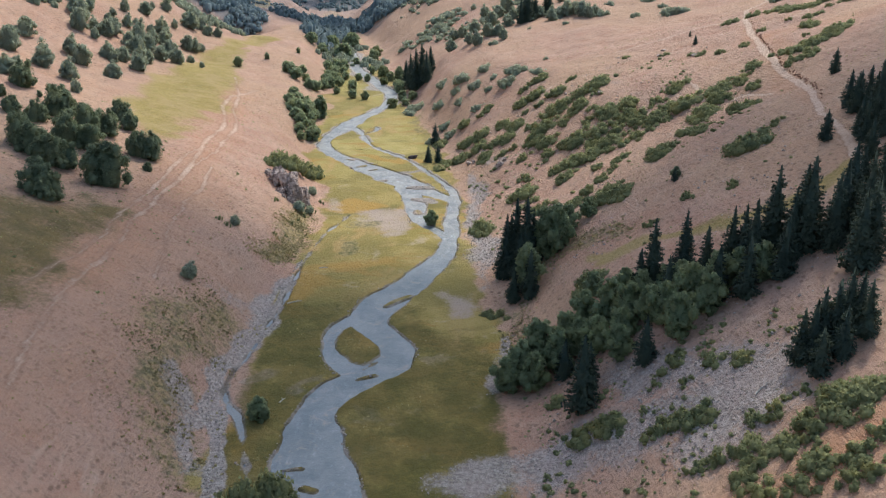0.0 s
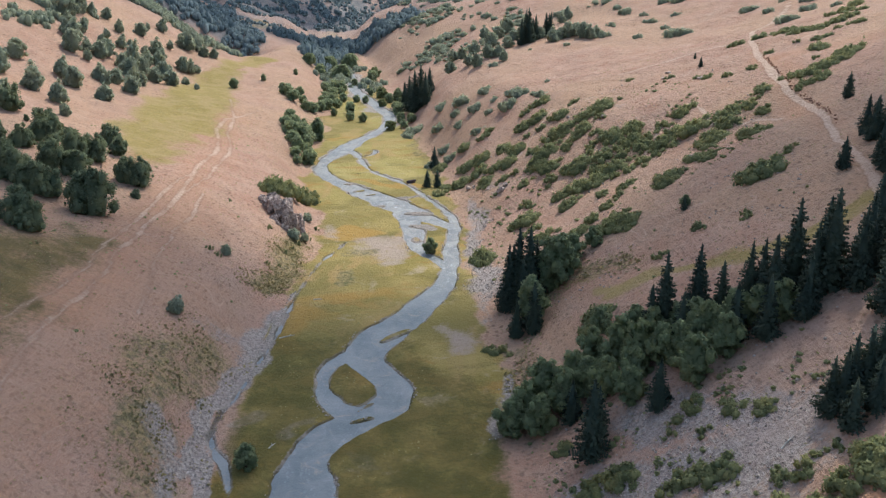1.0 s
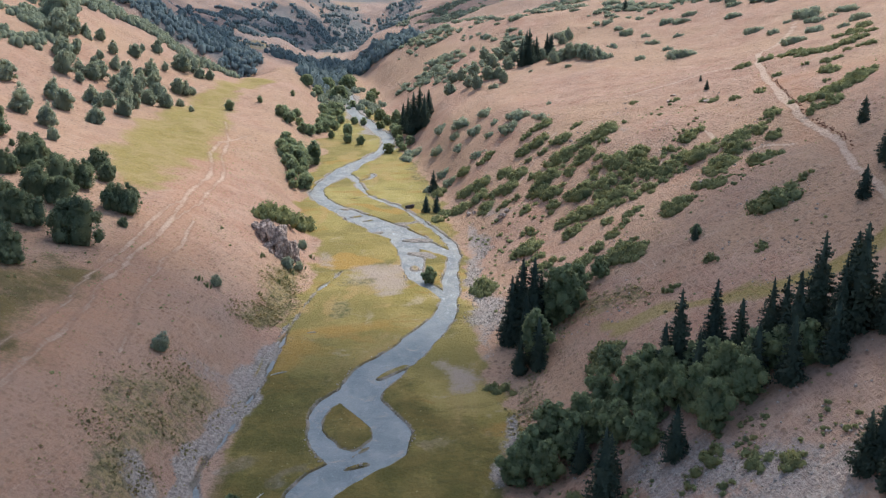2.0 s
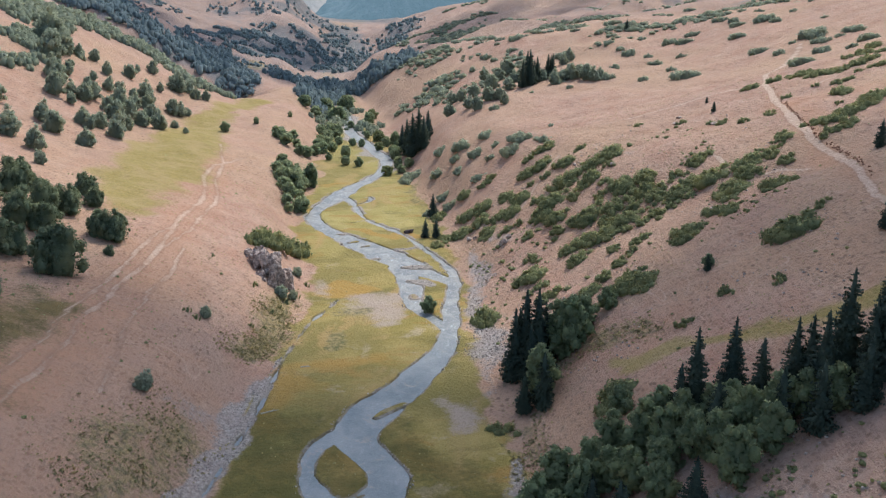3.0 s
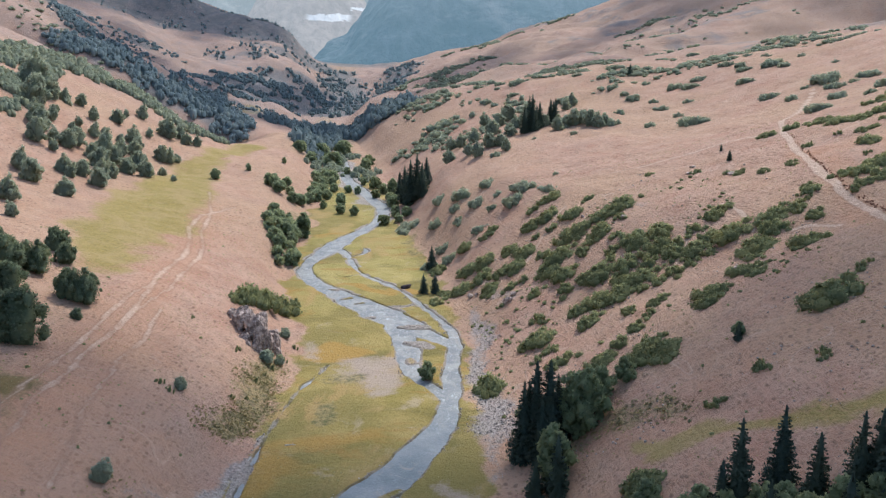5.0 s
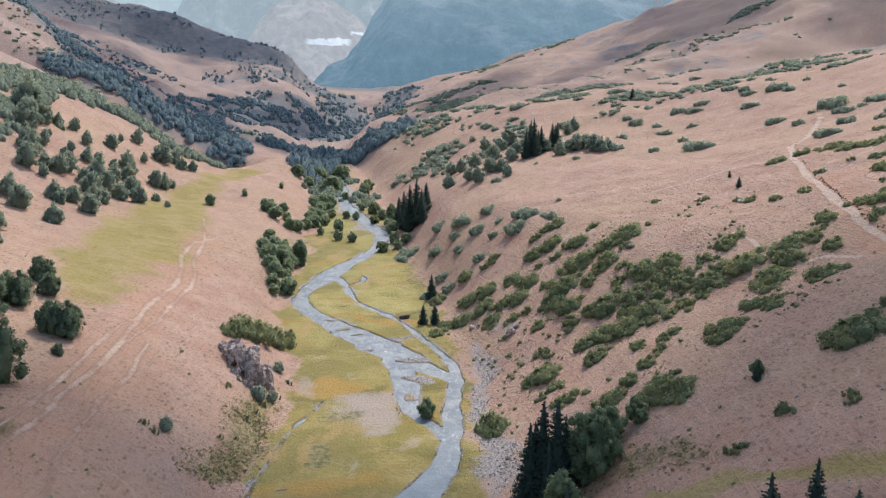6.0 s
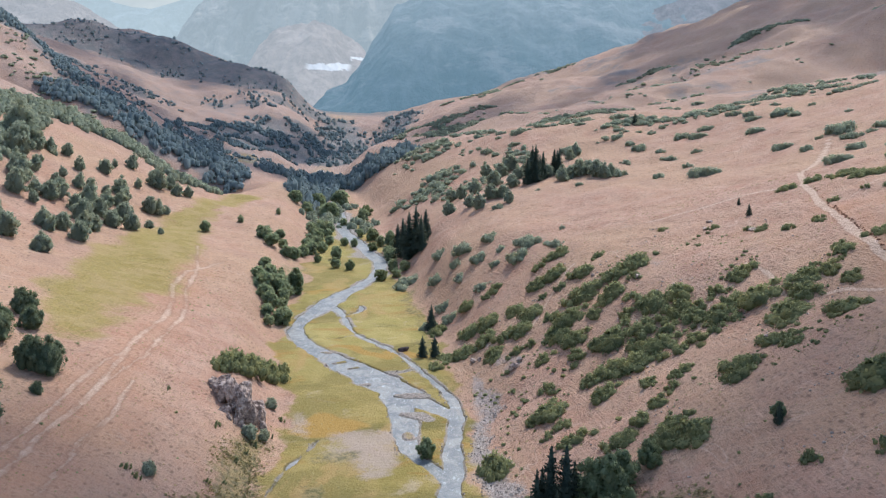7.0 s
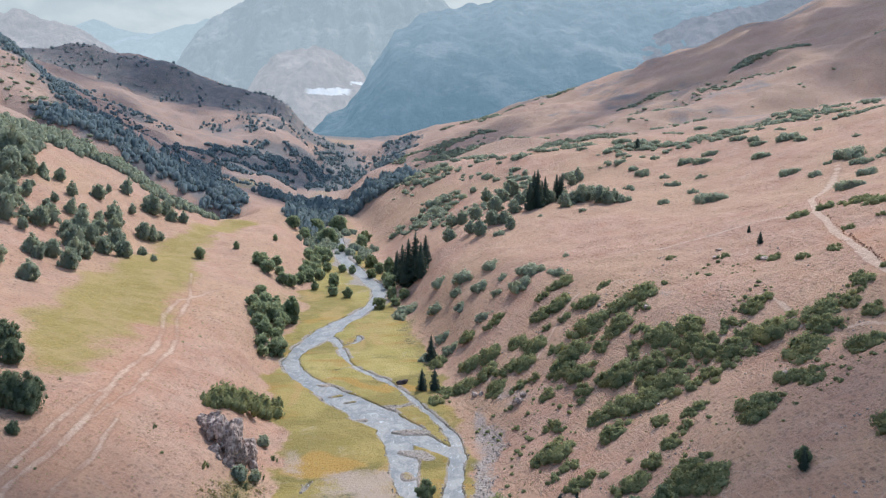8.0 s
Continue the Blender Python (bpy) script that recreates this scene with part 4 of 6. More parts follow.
def clump_mesh(name, seed, lobes, density, leaf, mat, under=-0.2, whole=0.25):
    """Foliage over lobes (x, y, z, rx, ry, rz); whole: how far it faces as one crown does."""
    rng, s = np.random.default_rng(seed), Shape()
    middle = np.mean([l[:3] for l in lobes], axis=0) * (1, 1, 0.6)
    for x, y, z, rx, ry, rz in lobes:
        s.lobe(rng, (x, y, z), rx * 0.80, ry * 0.80, rz * 0.80)
        area = 4 * math.pi * ((rx * ry + rx * rz + ry * rz) / 3)
        for _ in range(int(area * density)):
            d = rng.normal(size=3)
            d /= np.linalg.norm(d)
            if d[2] < under:
                continue
            at = np.array((x, y, z)) + d * (rx, ry, rz) * rng.uniform(0.80, 1.14)
            out = unit(d * (1 / rx, 1 / ry, 1 / rz) + rng.normal(size=3) * 0.3 / rx + (0, 0, 0.3 / rx))
            s.tuft(rng, at, out, leaf * rng.uniform(0.6, 1.4), 0.4 * out + whole * unit((at - middle) * (1, 1, 0.8)))
    return mesh_of(name, s.verts, s.faces, [mat], normals=s.normals)


def mat_shape(seed, radius, mat):
    """A low spreading bush: many cushions over an uneven footprint."""
    rng = np.random.default_rng(seed)
    lobes, n = [], max(7, int(radius * 3.2))
    lean = rng.uniform(0, 2 * math.pi)
    for k in range(n):
        a, d = rng.uniform(0, 2 * math.pi), radius * 0.80 * math.sqrt(rng.uniform(0, 1))
        reach = 1.0 + 0.28 * math.cos(2 * (a - lean)) + 0.14 * math.cos(3 * a + seed)
        x, y = d * math.cos(a) * reach, d * math.sin(a) * reach
        r = radius * rng.uniform(0.20, 0.34)
        tall = (0.75 + 0.20 * radius) * rng.uniform(0.65, 1.35) * (1.12 - 0.5 * d / radius)
        lobes.append((x, y, tall * 0.25, r, r * rng.uniform(0.8, 1.15), tall))
    return clump_mesh("juniper_bush", seed, lobes, 2.6 / (0.55 + 0.12 * radius), 0.34 + 0.045 * radius, mat, -0.2, 0.65)


def dome_tree(name, seed, width, tall, leaf, mats):
    """A juniper tree leafy to the ground: a mound of many small lobes round a short trunk."""
    rng, root, r = np.random.default_rng(seed), new(name), width / 2
    lobes, peaks = [], [(0.0, 0.0, 1.0)]
    for k in range(rng.integers(3, 6)):
        a, d = rng.uniform(0, 2 * math.pi), r * rng.uniform(0.25, 0.55)
        peaks.append((d * math.cos(a), d * math.sin(a), rng.uniform(0.6, 0.95)))
    for px, py, h in peaks:
        wide = r * rng.uniform(0.46, 0.64)
        lobes.append((px, py, tall * 0.38 * h, wide * 0.92, wide * 0.92, tall * 0.52 * h))
        for _ in range(11):
            a, v = rng.uniform(0, 2 * math.pi), rng.uniform(-0.35, 1.0)
            q = r * rng.uniform(0.11, 0.24)
            k = wide * math.sqrt(max(0.04, 1 - v * v)) * (1.02 - 0.15 * v)
            lobes.append((px + k * math.cos(a), py + k * math.sin(a), tall * h * (0.38 + 0.52 * v), q, q, q * rng.uniform(0.9, 1.6)))
    s = Shape()
    s.limb((0, 0, -1.0), (0.1, 0.05, tall * 0.5), 0.05 * width, 0.025 * width)
    for k in range(3):
        a = k * 2.1 + rng.uniform(0, 0.8)
        s.limb((0.05, 0.02, tall * 0.12), (r * 0.4 * math.cos(a), r * 0.4 * math.sin(a), tall * 0.45), 0.02 * width, 0.008 * width, 5)
    part("trunk", mesh_of("trunk", s.verts, s.faces, [mats[1]], smooth=True), root)
    part("crown", clump_mesh("crown", seed, lobes, 1.05 / leaf, leaf, mats[0], -0.6, 0.8), root)
    return root


def round_tree(name, seed, width, tall, leafing, stem=0.12, mats=(LEAF, BARK)):
    """A thing with trunk and crown: lobes stacked round a leaning stem."""
    rng = np.random.default_rng(seed)
    root = new(name)
    lobes, r = [], width / 2
    lobes.append((0, 0, tall * 0.50, r * 0.50, r * 0.50, tall * 0.36))
    for k in range(int(46 + tall * 2.2)):
        f = rng.uniform(0.0, 1.0)
        z = tall * (stem + (0.90 - stem) * f)
        belly = math.sin(math.pi * (0.22 + 0.70 * f)) ** 0.8
        a, d = rng.uniform(0, 2 * math.pi), r * belly * rng.uniform(0.5, 1.0) * math.sqrt(rng.uniform(0.3, 1))
        q = r * (0.10 + 0.20 * rng.uniform(0, 1) ** 1.6) * (0.55 + 0.6 * belly)
        lobes.append((d * math.cos(a), d * math.sin(a), z, q, q, q * rng.uniform(0.9, 1.3)))
    crown = clump_mesh("crown", seed, lobes, 1.3 / leafing, leafing, mats[0], -0.75, 0.8)
    s = Shape()
    s.limb((0, 0, -1.0), (0.1, 0.05, tall * 0.45), 0.05 * width, 0.028 * width)
    for k in range(4):
        a = k * 1.6 + rng.uniform(0, 0.8)
        s.limb((0.07, 0.03, tall * (0.15 + 0.07 * k)), (r * 0.5 * math.cos(a), r * 0.5 * math.sin(a), tall * (0.35 + 0.1 * k)), 0.02 * width, 0.008 * width, 5)
    part("trunk", mesh_of("trunk", s.verts, s.faces, [mats[1]], smooth=True), root)
    part("crown", crown, root)
    return root


def spruce(seed, tall, width, mats=(SPRUCE, BARK)):
    """A narrow conifer: whorls of drooping boughs round a tapered trunk."""
    rng, root = np.random.default_rng(seed), new("spruce_tree")
    s, half = Shape(), width / 2
    lumps = rng.uniform(0, 6.28, 4)

    def girth(f, a):
        """Reach of the boughs at a part of the height and a bearing."""
        return half * min(1.0, 0.62 + 2.6 * f) * (1 - f) ** 0.76 * (1 + 0.13 * math.sin(2 * a + lumps[0] + 7 * f) + 0.12 * math.sin(3 * a + lumps[1] - 13 * f) + 0.08 * math.sin(23 * f + lumps[2])) + 0.10

    for k in range(int(140 + tall * 14)):
        f, a = 1 - math.sqrt(rng.uniform(0.0, 1.0)), rng.uniform(0, 2 * math.pi)
        z, length = tall * (0.03 + 0.95 * f), girth(f, a) * rng.uniform(0.82, 1.12)
        c, q, droop = math.cos(a), math.sin(a), rng.uniform(0.20, 0.5) * (1 - 0.7 * f)
        size = (0.30 + 0.022 * tall) * (1.0 - 0.45 * f)
        for j in range(6):
            d = length * (0.34 + 0.66 * j / 5)
            aside = rng.uniform(-0.5, 0.5) * size * (1.4 - j / 5)
            at = np.array((d * c - aside * q, d * q + aside * c, z - droop * d + 0.10 * d * (j / 5)))
            s.tuft(rng, at, np.array((c, q, -0.35)) + rng.normal(size=3) * 0.35, size * rng.uniform(0.7, 1.3), np.array((c, q, 0.1)))
    for i in range(9):
        f0, f1 = 0.03 + 0.105 * i, 0.03 + 0.105 * (i + 1)
        s.limb((0, 0, tall * f0), (0, 0, tall * f1), girth(f0, 1) * 0.46, girth(min(f1, 0.99), 1) * 0.46, 9)
    outward = [unit(np.array((x, y, 0.30 * half + 0.5 * math.hypot(x, y))) + rng.normal(size=3) * 0.12 * half) for x, y, z in s.verts]
    crown = mesh_of("crown", s.verts, s.faces, [mats[0]], normals=[unit(np.array(n) * 0.5 + w) if n != (0, 0, 1) else w for n, w in zip(s.normals, outward)])
    t = Shape()
    t.limb((0, 0, -1.2), (0, 0, tall * 0.5), 0.016 * tall, 0.010 * tall)
    t.limb((0, 0, tall * 0.5), (0, 0, tall * 0.99), 0.010 * tall, 0.002 * tall)
    part("trunk", mesh_of("trunk", t.verts, t.faces, [mats[1]], smooth=True), root)
    part("crown", crown, root)
    return root


def boulder_mesh(name, seed, size, mat=ROCK, rings=9, around=14, rough=0.05, upright=0.0):
    """An angular weathered block; upright: how steeply its faces are split."""
    rng = np.random.default_rng(seed)
    cuts = [(unit(v * (1, 1, 1 - upright)), rng.uniform(0.5, 0.92)) for v in rng.normal(size=(16, 3))]
    vs, fs = [], []
    cracks = 1 - rough * 1.2 * (rng.uniform(0, 1, around) > 0.72)
    for i in range(rings + 1):
        a = -0.5 * math.pi + math.pi * i / rings
        for j in range(around):
            b = 2 * math.pi * (j + 0.5 * (i % 2) * (1 - upright)) / around
            d = np.array((math.cos(a) * math.cos(b), math.cos(a) * math.sin(b), math.sin(a)))
            k = min([1.0] + [h / (d @ n) for n, h in cuts if d @ n > 0.05])
            vs.append(tuple(d * k * cracks[j] * (1 + rng.uniform(-rough, rough)) * np.array(size)))
    for i in range(rings):
        for j in range(around):
            n = (j + 1) % around
            fs += [(i * around + j, i * around + n, (i + 1) * around + n), (i * around + j, (i + 1) * around + n, (i + 1) * around + j)]
    return mesh_of(name, vs, fs, [mat])


# ---- placing ----
def foot(x, y):
    """Ground height and slope at a place."""
    p = on_ground([x, x + 2.0, x - 2.0, x, x], [y, y, y, y + 2.0, y - 2.0])
    return float(p[0]), Vector((-(p[1] - p[2]) / 4, -(p[3] - p[4]) / 4, 1.0)).normalized()


def stand(x, y, scale, turn, hug=0.0, sink=0.0, tall=1.0):
    """A pose on the ground, turned about its axis, leaning with the slope by hug."""
    z, n = foot(x, y)
    up = Vector((0, 0, 1)).lerp(n, hug).normalized()
    tilt = Vector((0, 0, 1)).rotation_difference(up).to_matrix().to_4x4()
    return Matrix.Translation((x, y, z - sink)) @ tilt @ Matrix.Rotation(turn, 4, "Z") @ Matrix.Diagonal((scale, scale, scale * tall, 1))


class Kind:
    """Built forms of one kind of thing by size; the first use of a form places the built one, later ones copy it."""

    def __init__(self, forms):
        self.forms, self.used, self.rng = forms, set(), random.Random(5)

    def put(self, size, x, y, hug, sink=0.0, tall=1.0, jitter=True):
        near = sorted(range(len(self.forms)), key=lambda k: abs(math.log(self.forms[k][0] / size)) + self.rng.uniform(0, 0.25))[0]
        base, thing = self.forms[near]
        m = stand(x, y, size / base, self.rng.uniform(0, 6.28), hug, sink * size, tall * (self.rng.uniform(0.88, 1.12) if jitter else 1))
        if near in self.used:
            return copy_thing(thing, m @ Matrix.Diagonal((1 / thing.scale[0], 1 / thing.scale[1], 1 / thing.scale[2], 1)))
        self.used.add(near)
        thing.matrix_basis = m
        return thing
# ---- plants: places ----
# Low bushes by stretch of the slope: (x, y, radius).
NEAR_BUSHES = [(62, 206, 3.8), (69, 198, 3.6), (74, 192, 3.1), (56, 202, 1.9), (62, 195, 2.0), (52, 194, 1.2), (38, 201, 4.2), (44, 198, 4.5), (53, 185, 3.5), (58, 182, 4.1), (63, 181, 3.7), (70, 168, 2.8), (74, 167, 2.7), (79, 167, 1.9), (57, 165, 2.5), (61, 164, 3.1), (66, 162, 3.7), (71, 155, 4.1), (66, 155, 3.0), (75, 153, 2.5), (83, 157, 5.8), (79, 156, 4.7), (88, 156, 4.0), (74, 145, 3.9), (80, 142, 3.3), (84, 144, 2.7), (70, 143, 3.3), (64, 148, 3.4), (77, 138, 2.7), (80, 137, 3.1), (33, 223, 3.0), (63, 155, 3.0)]
LOWER_BUSHES = [(80, 413, 3.6), (87, 410, 4.0), (119, 417, 8.0), (108, 413, 3.0), (101, 414, 4.0), (95, 411, 4.4), (131, 406, 4.8), (121, 398, 7.6), (133, 415, 6.0), (142, 413, 4.3), (147, 416, 2.0), (145, 401, 3.8), (134, 381, 6.2), (110, 382, 4.5), (116, 379, 3.5), (97, 376, 5.3), (102, 373, 2.6), (85, 395, 3.4), (71, 418, 7.1), (42, 415, 7.1), (36, 416, 4.1), (44, 401, 3.5), (60, 408, 4.9), (73, 398, 3.2), (73, 381, 3.6), (83, 394, 3.4), (79, 386, 2.7), (96, 370, 5.6), (48, 387, 4.6), (44, 386, 3.7), (38, 398, 2.3), (65, 374, 4.4)]
LOWER_BUSHES_B = [(58, 370, 5.2), (71, 360, 4.1), (76, 360, 3.3), (74, 347, 6.3), (119, 326, 8.7), (132, 336, 2.5), (103, 294, 2.0), (90, 303, 2.1), (76, 299, 2.5), (113, 373, 3.7), (19, 390, 5.4), (20, 294, 4.2), (51, 278, 6.9), (68, 353, 5.3)]
MIDDLE_BUSHES = [(33, 474, 3.6), (40, 473, 2.6), (44, 457, 4.1), (58, 474, 7.2), (52, 469, 7.1), (57, 456, 5.7), (56, 444, 4.4), (85, 474, 3.1), (74, 471, 5.9), (80, 459, 3.2), (66, 466, 4.2), (86, 447, 6.6), (96, 443, 5.4), (92, 435, 6.0), (101, 431, 3.8), (77, 450, 3.4), (97, 426, 4.6), (71, 440, 7.6), (65, 443, 4.4), (80, 434, 5.3), (87, 427, 4.2), (84, 420, 6.1), (76, 426, 4.2), (109, 434, 3.8), (118, 439, 4.7), (123, 441, 3.2), (111, 425, 4.1), (106, 420, 6.1), (139, 420, 2.4), (151, 421, 3.6), (148, 468, 2.8), (159, 462, 2.3)]
MIDDLE_BUSHES_B = [(43, 433, 3.9), (64, 423, 6.2), (58, 423, 4.2)]
UPPER_BUSHES = [(60, 544, 5.7), (51, 540, 3.7), (57, 523, 6.0), (49, 523, 5.4), (77, 519, 3.5), (67, 508, 5.7), (30, 549, 4.3), (15, 557, 5.9), (25, 548, 3.7), (-1, 553, 5.9), (15, 526, 6.3), (24, 520, 6.8), (36, 512, 5.3), (43, 500, 6.4), (37, 491, 6.3), (29, 493, 4.6), (22, 504, 5.7), (24, 485, 5.5), (10, 508, 6.6), (2, 511, 4.0), (-2, 499, 4.7), (57, 507, 3.1), (49, 508, 2.6), (64, 487, 7.4), (50, 484, 3.7), (69, 487, 4.9), (86, 488, 7.4), (78, 487, 4.9), (129, 505, 2.8), (177, 489, 2.9), (111, 530, 2.7), (139, 489, 2.5)]
UPPER_BUSHES_B = [(143, 482, 3.1)]
TRAIL_BUSHES = [(190, 537, 5.2), (197, 527, 3.7), (204, 531, 5.2), (204, 518, 5.1), (210, 512, 5.0), (216, 510, 3.9), (221, 511, 4.5), (228, 514, 5.1), (215, 494, 2.5), (224, 493, 3.8), (289, 672, 6.0), (294, 666, 6.0), (256, 591, 3.6), (274, 612, 6.9), (253, 559, 5.0), (233, 548, 3.3), (241, 545, 5.5), (245, 533, 3.3), (202, 486, 3.5), (205, 485, 3.2), (189, 455, 5.0), (193, 493, 1.9), (181, 439, 1.7), (170, 420, 5.0), (176, 424, 5.1), (180, 423, 6.0), (187, 426, 6.1), (193, 430, 6.2), (173, 412, 4.0), (165, 425, 4.1), (165, 409, 3.1), (168, 407, 2.6), (172, 406, 3.1), (162, 406, 2.6), (152, 427, 3.2), (148, 422, 2.2), (175, 535, 4.3), (160, 466, 2.2)]
BROW_BUSHES = [(29, 619, 6.0), (35, 592, 3.8), (50, 578, 7.6), (43, 565, 7.1), (62, 563, 5.0), (31, 577, 3.4), (23, 597, 5.8), (13, 625, 7.4), (-1, 653, 6.1), (10, 614, 4.3), (11, 595, 4.1), (-3, 622, 6.1), (-21, 659, 9.1), (-26, 646, 5.3), (2, 581, 5.3), (23, 563, 4.5), (-6, 563, 5.4), (6, 560, 5.4), (40, 694, 4.6), (154, 706, 4.3), (70, 594, 2.2), (178, 686, 9.4), (235, 697, 6.5), (241, 669, 4.7), (257, 689, 3.0), (274, 690, 11.3), (268, 663, 6.4), (219, 580, 6.7), (251, 621, 6.6), (279, 664, 3.6)]
HIGH_BUSHES = [(115, 871, 7.4), (108, 772, 9.5), (120, 759, 8.4), (97, 755, 6.3), (132, 741, 7.4), (146, 780, 4.4), (100, 721, 3.2), (71, 724, 2.0), (168, 825, 7.0), (180, 776, 5.2), (179, 726, 4.4), (201, 780, 3.9), (206, 840, 7.1), (215, 827, 7.0), (229, 845, 6.2), (157, 872, 5.9), (148, 995, 8.6), (137, 953, 4.9), (176, 958, 8.2), (188, 870, 4.4), (178, 800, 4.5), (78, 965, 7.8), (108, 1047, 5.5), (96, 1016, 4.7), (133, 1049, 4.3), (65, 1002, 5.2), (71, 930, 5.3), (47, 940, 5.9), (265, 920, 5.2), (258, 861, 6.3), (265, 844, 5.7), (293, 863, 3.9)]
HIGH_BUSHES_B = [(287, 893, 4.0), (285, 824, 9.2), (287, 806, 5.9), (262, 830, 6.1), (247, 783, 7.9), (310, 826, 3.7), (344, 906, 4.1), (344, 844, 3.8), (307, 755, 2.9), (253, 953, 8.2), (245, 955, 4.4), (275, 1031, 5.9)]
LEFT_TREES_LOW = [(-182, 360, 6.0), (-173, 356, 7.2), (-163, 349, 6.6), (-159, 352, 4.8), (-188, 415, 6.0), (-189, 397, 4.0), (-201, 397, 3.4), (-170, 382, 6.4), (-168, 398, 6.6), (-159, 381, 6.4), (-161, 407, 4.9), (-166, 437, 3.8), (-157, 425, 3.4), (-143, 392, 4.0), (-136, 391, 4.7), (-132, 374, 1.8), (-138, 344, 8.7), (-152, 308, 6.3), (-145, 304, 4.2), (-183, 423, 2.8), (-192, 432, 3.4), (-204, 434, 1.4), (-233, 474, 3.4), (-231, 458, 4.5), (-218, 446, 5.0), (-201, 469, 2.8), (-214, 416, 2.2)]
LEFT_TREES_MID = [(-269, 567, 6.2), (-259, 522, 5.7), (-236, 512, 6.0), (-218, 503, 4.3), (-244, 573, 4.8), (-233, 560, 5.1), (-250, 653, 5.3), (-249, 665, 5.4), (-271, 662, 6.4), (-261, 633, 6.1), (-251, 630, 3.0), (-231, 600, 4.5), (-225, 597, 3.5), (-225, 611, 4.6), (-210, 552, 4.6), (-236, 656, 4.3), (-236, 679, 6.3), (-227, 673, 5.1), (-227, 646, 5.9), (-211, 600, 4.8), (-219, 629, 4.4), (-215, 637, 3.8), (-215, 660, 5.0), (-204, 666, 4.4), (-188, 676, 1.7), (-258, 649, 4.2), (-277, 666, 5.4)]
LEFT_TREES_HIGH = [(-307, 739, 8.9), (-293, 702, 8.4), (-294, 729, 7.2), (-288, 743, 3.3), (-279, 751, 3.7), (-273, 686, 3.7), (-280, 709, 1.9), (-262, 700, 2.5), (-263, 731, 3.6), (-257, 762, 4.7), (-261, 794, 2.2), (-256, 821, 4.6), (-239, 782, 2.8), (-259, 685, 3.0), (-250, 699, 4.2), (-249, 716, 2.0), (-234, 810, 6.8), (-228, 829, 5.1), (-211, 823, 3.3), (-218, 817, 4.1), (-238, 738, 5.3), (-239, 720, 3.2), (-231, 727, 4.8), (-235, 706, 3.5), (-231, 697, 4.2), (-216, 687, 5.6), (-228, 714, 4.7), (-217, 744, 5.0), (-213, 748, 4.2), (-209, 755, 2.5), (-201, 693, 2.3)]
RIVERSIDE_MORE = [(-102, 592, 4.5), (-110, 612, 4.5), (-108, 640, 4), (-93, 596, 3.6), (-99, 630, 5), (-113, 650, 3.6), (-104, 655, 3), (-94, 560, 3), (-128, 735, 5), (-118, 742, 4), (-112, 722, 4), (-132, 752, 4), (-104, 748, 4.5), (-92, 766, 4), (-104, 775, 5), (-90, 800, 4), (-106, 800, 4.5), (-103, 830, 5), (-95, 832, 4), (-112, 850, 5), (-106, 868, 5), (-68, 835, 3.6), (-48, 792, 4), (-40, 752, 4.5), (-36, 735, 5), (-33, 700, 4), (-30, 680, 3.5), (-24, 690, 4)]
RIVERSIDE_TREES = [(-133, 739, 4.1), (-123, 725, 5.7), (-124, 763, 3.9), (-108, 731, 5.7), (-100, 760, 5.6), (-97, 784, 5.3), (-91, 776, 2.6), (-78, 742, 4.6), (-75, 710, 3.6), (-78, 797, 3.6), (-69, 791, 3.1), (-105, 603, 5.5), (-100, 615, 6.7), (-98, 584, 4.7), (-94, 607, 4.3), (-88, 570, 5.8), (-97, 570, 4.0), (-106, 630, 4.8), (-94, 623, 4.1), (-108, 946, 8.8), (-127, 1001, 8.8), (-131, 952, 6.1), (-106, 1028, 9.0), (-98, 847, 5.8), (-101, 811, 4.6), (-89, 899, 3.6), (-144, 962, 6.7), (-140, 845, 2.4), (-73, 925, 5.4), (-169, 719, 4.0), (-156, 772, 2.6)]
TERRACE_TREES = [(61, 841, 7.1), (52, 826, 6.1), (44, 780, 6.1), (40, 850, 5.3), (30, 795, 5.4), (37, 724, 5.6), (46, 721, 4.8), (55, 759, 5.5), (63, 789, 4.9), (23, 722, 4.4), (19, 808, 4.6), (10, 822, 5.1), (7, 747, 5.0), (70, 817, 4.1), (110, 835, 4.7), (119, 857, 4.4),
                 (92, 749, 5.4), (100, 759, 5.1), (106, 758, 5.9), (113, 759, 5.9), (117, 747, 5.8), (121, 738, 4.9), (127, 743, 3.7), (85, 775, 4.8), (49, 702, 3.5), (28, 706, 4.3)]
WILLOWS = [(-57, 819, 6.1), (-53, 777, 4.8), (-40, 672, 5.6), (-73, 952, 7.2)]
LONE_BUSHES = [(-69, 404, 1.6), (-72, 388, 1.4), (-70, 396, 1.2), (-76, 366, 1.3), (-72, 372, 1.0), (-66, 416, 1.8), (-47, 182, 6.5), (-42, 180, 4.5), (-92, 454, 4.9), (-86, 463, 7.0), (-80, 477, 7.2), (-74, 494, 3.9), (-70, 443, 3.0), (-81, 400, 1.9), (-72, 407, 3.4), (-67, 412, 2.5), (-64, 434, 1.8), (-90, 354, 2.5), (-96, 351, 1.7), (-92, 349, 1.7), (-90, 284, 3.6), (-101, 410, 1.2), (103, 297, 2.0), (90, 304, 2.1), (18, 389, 5.2)]
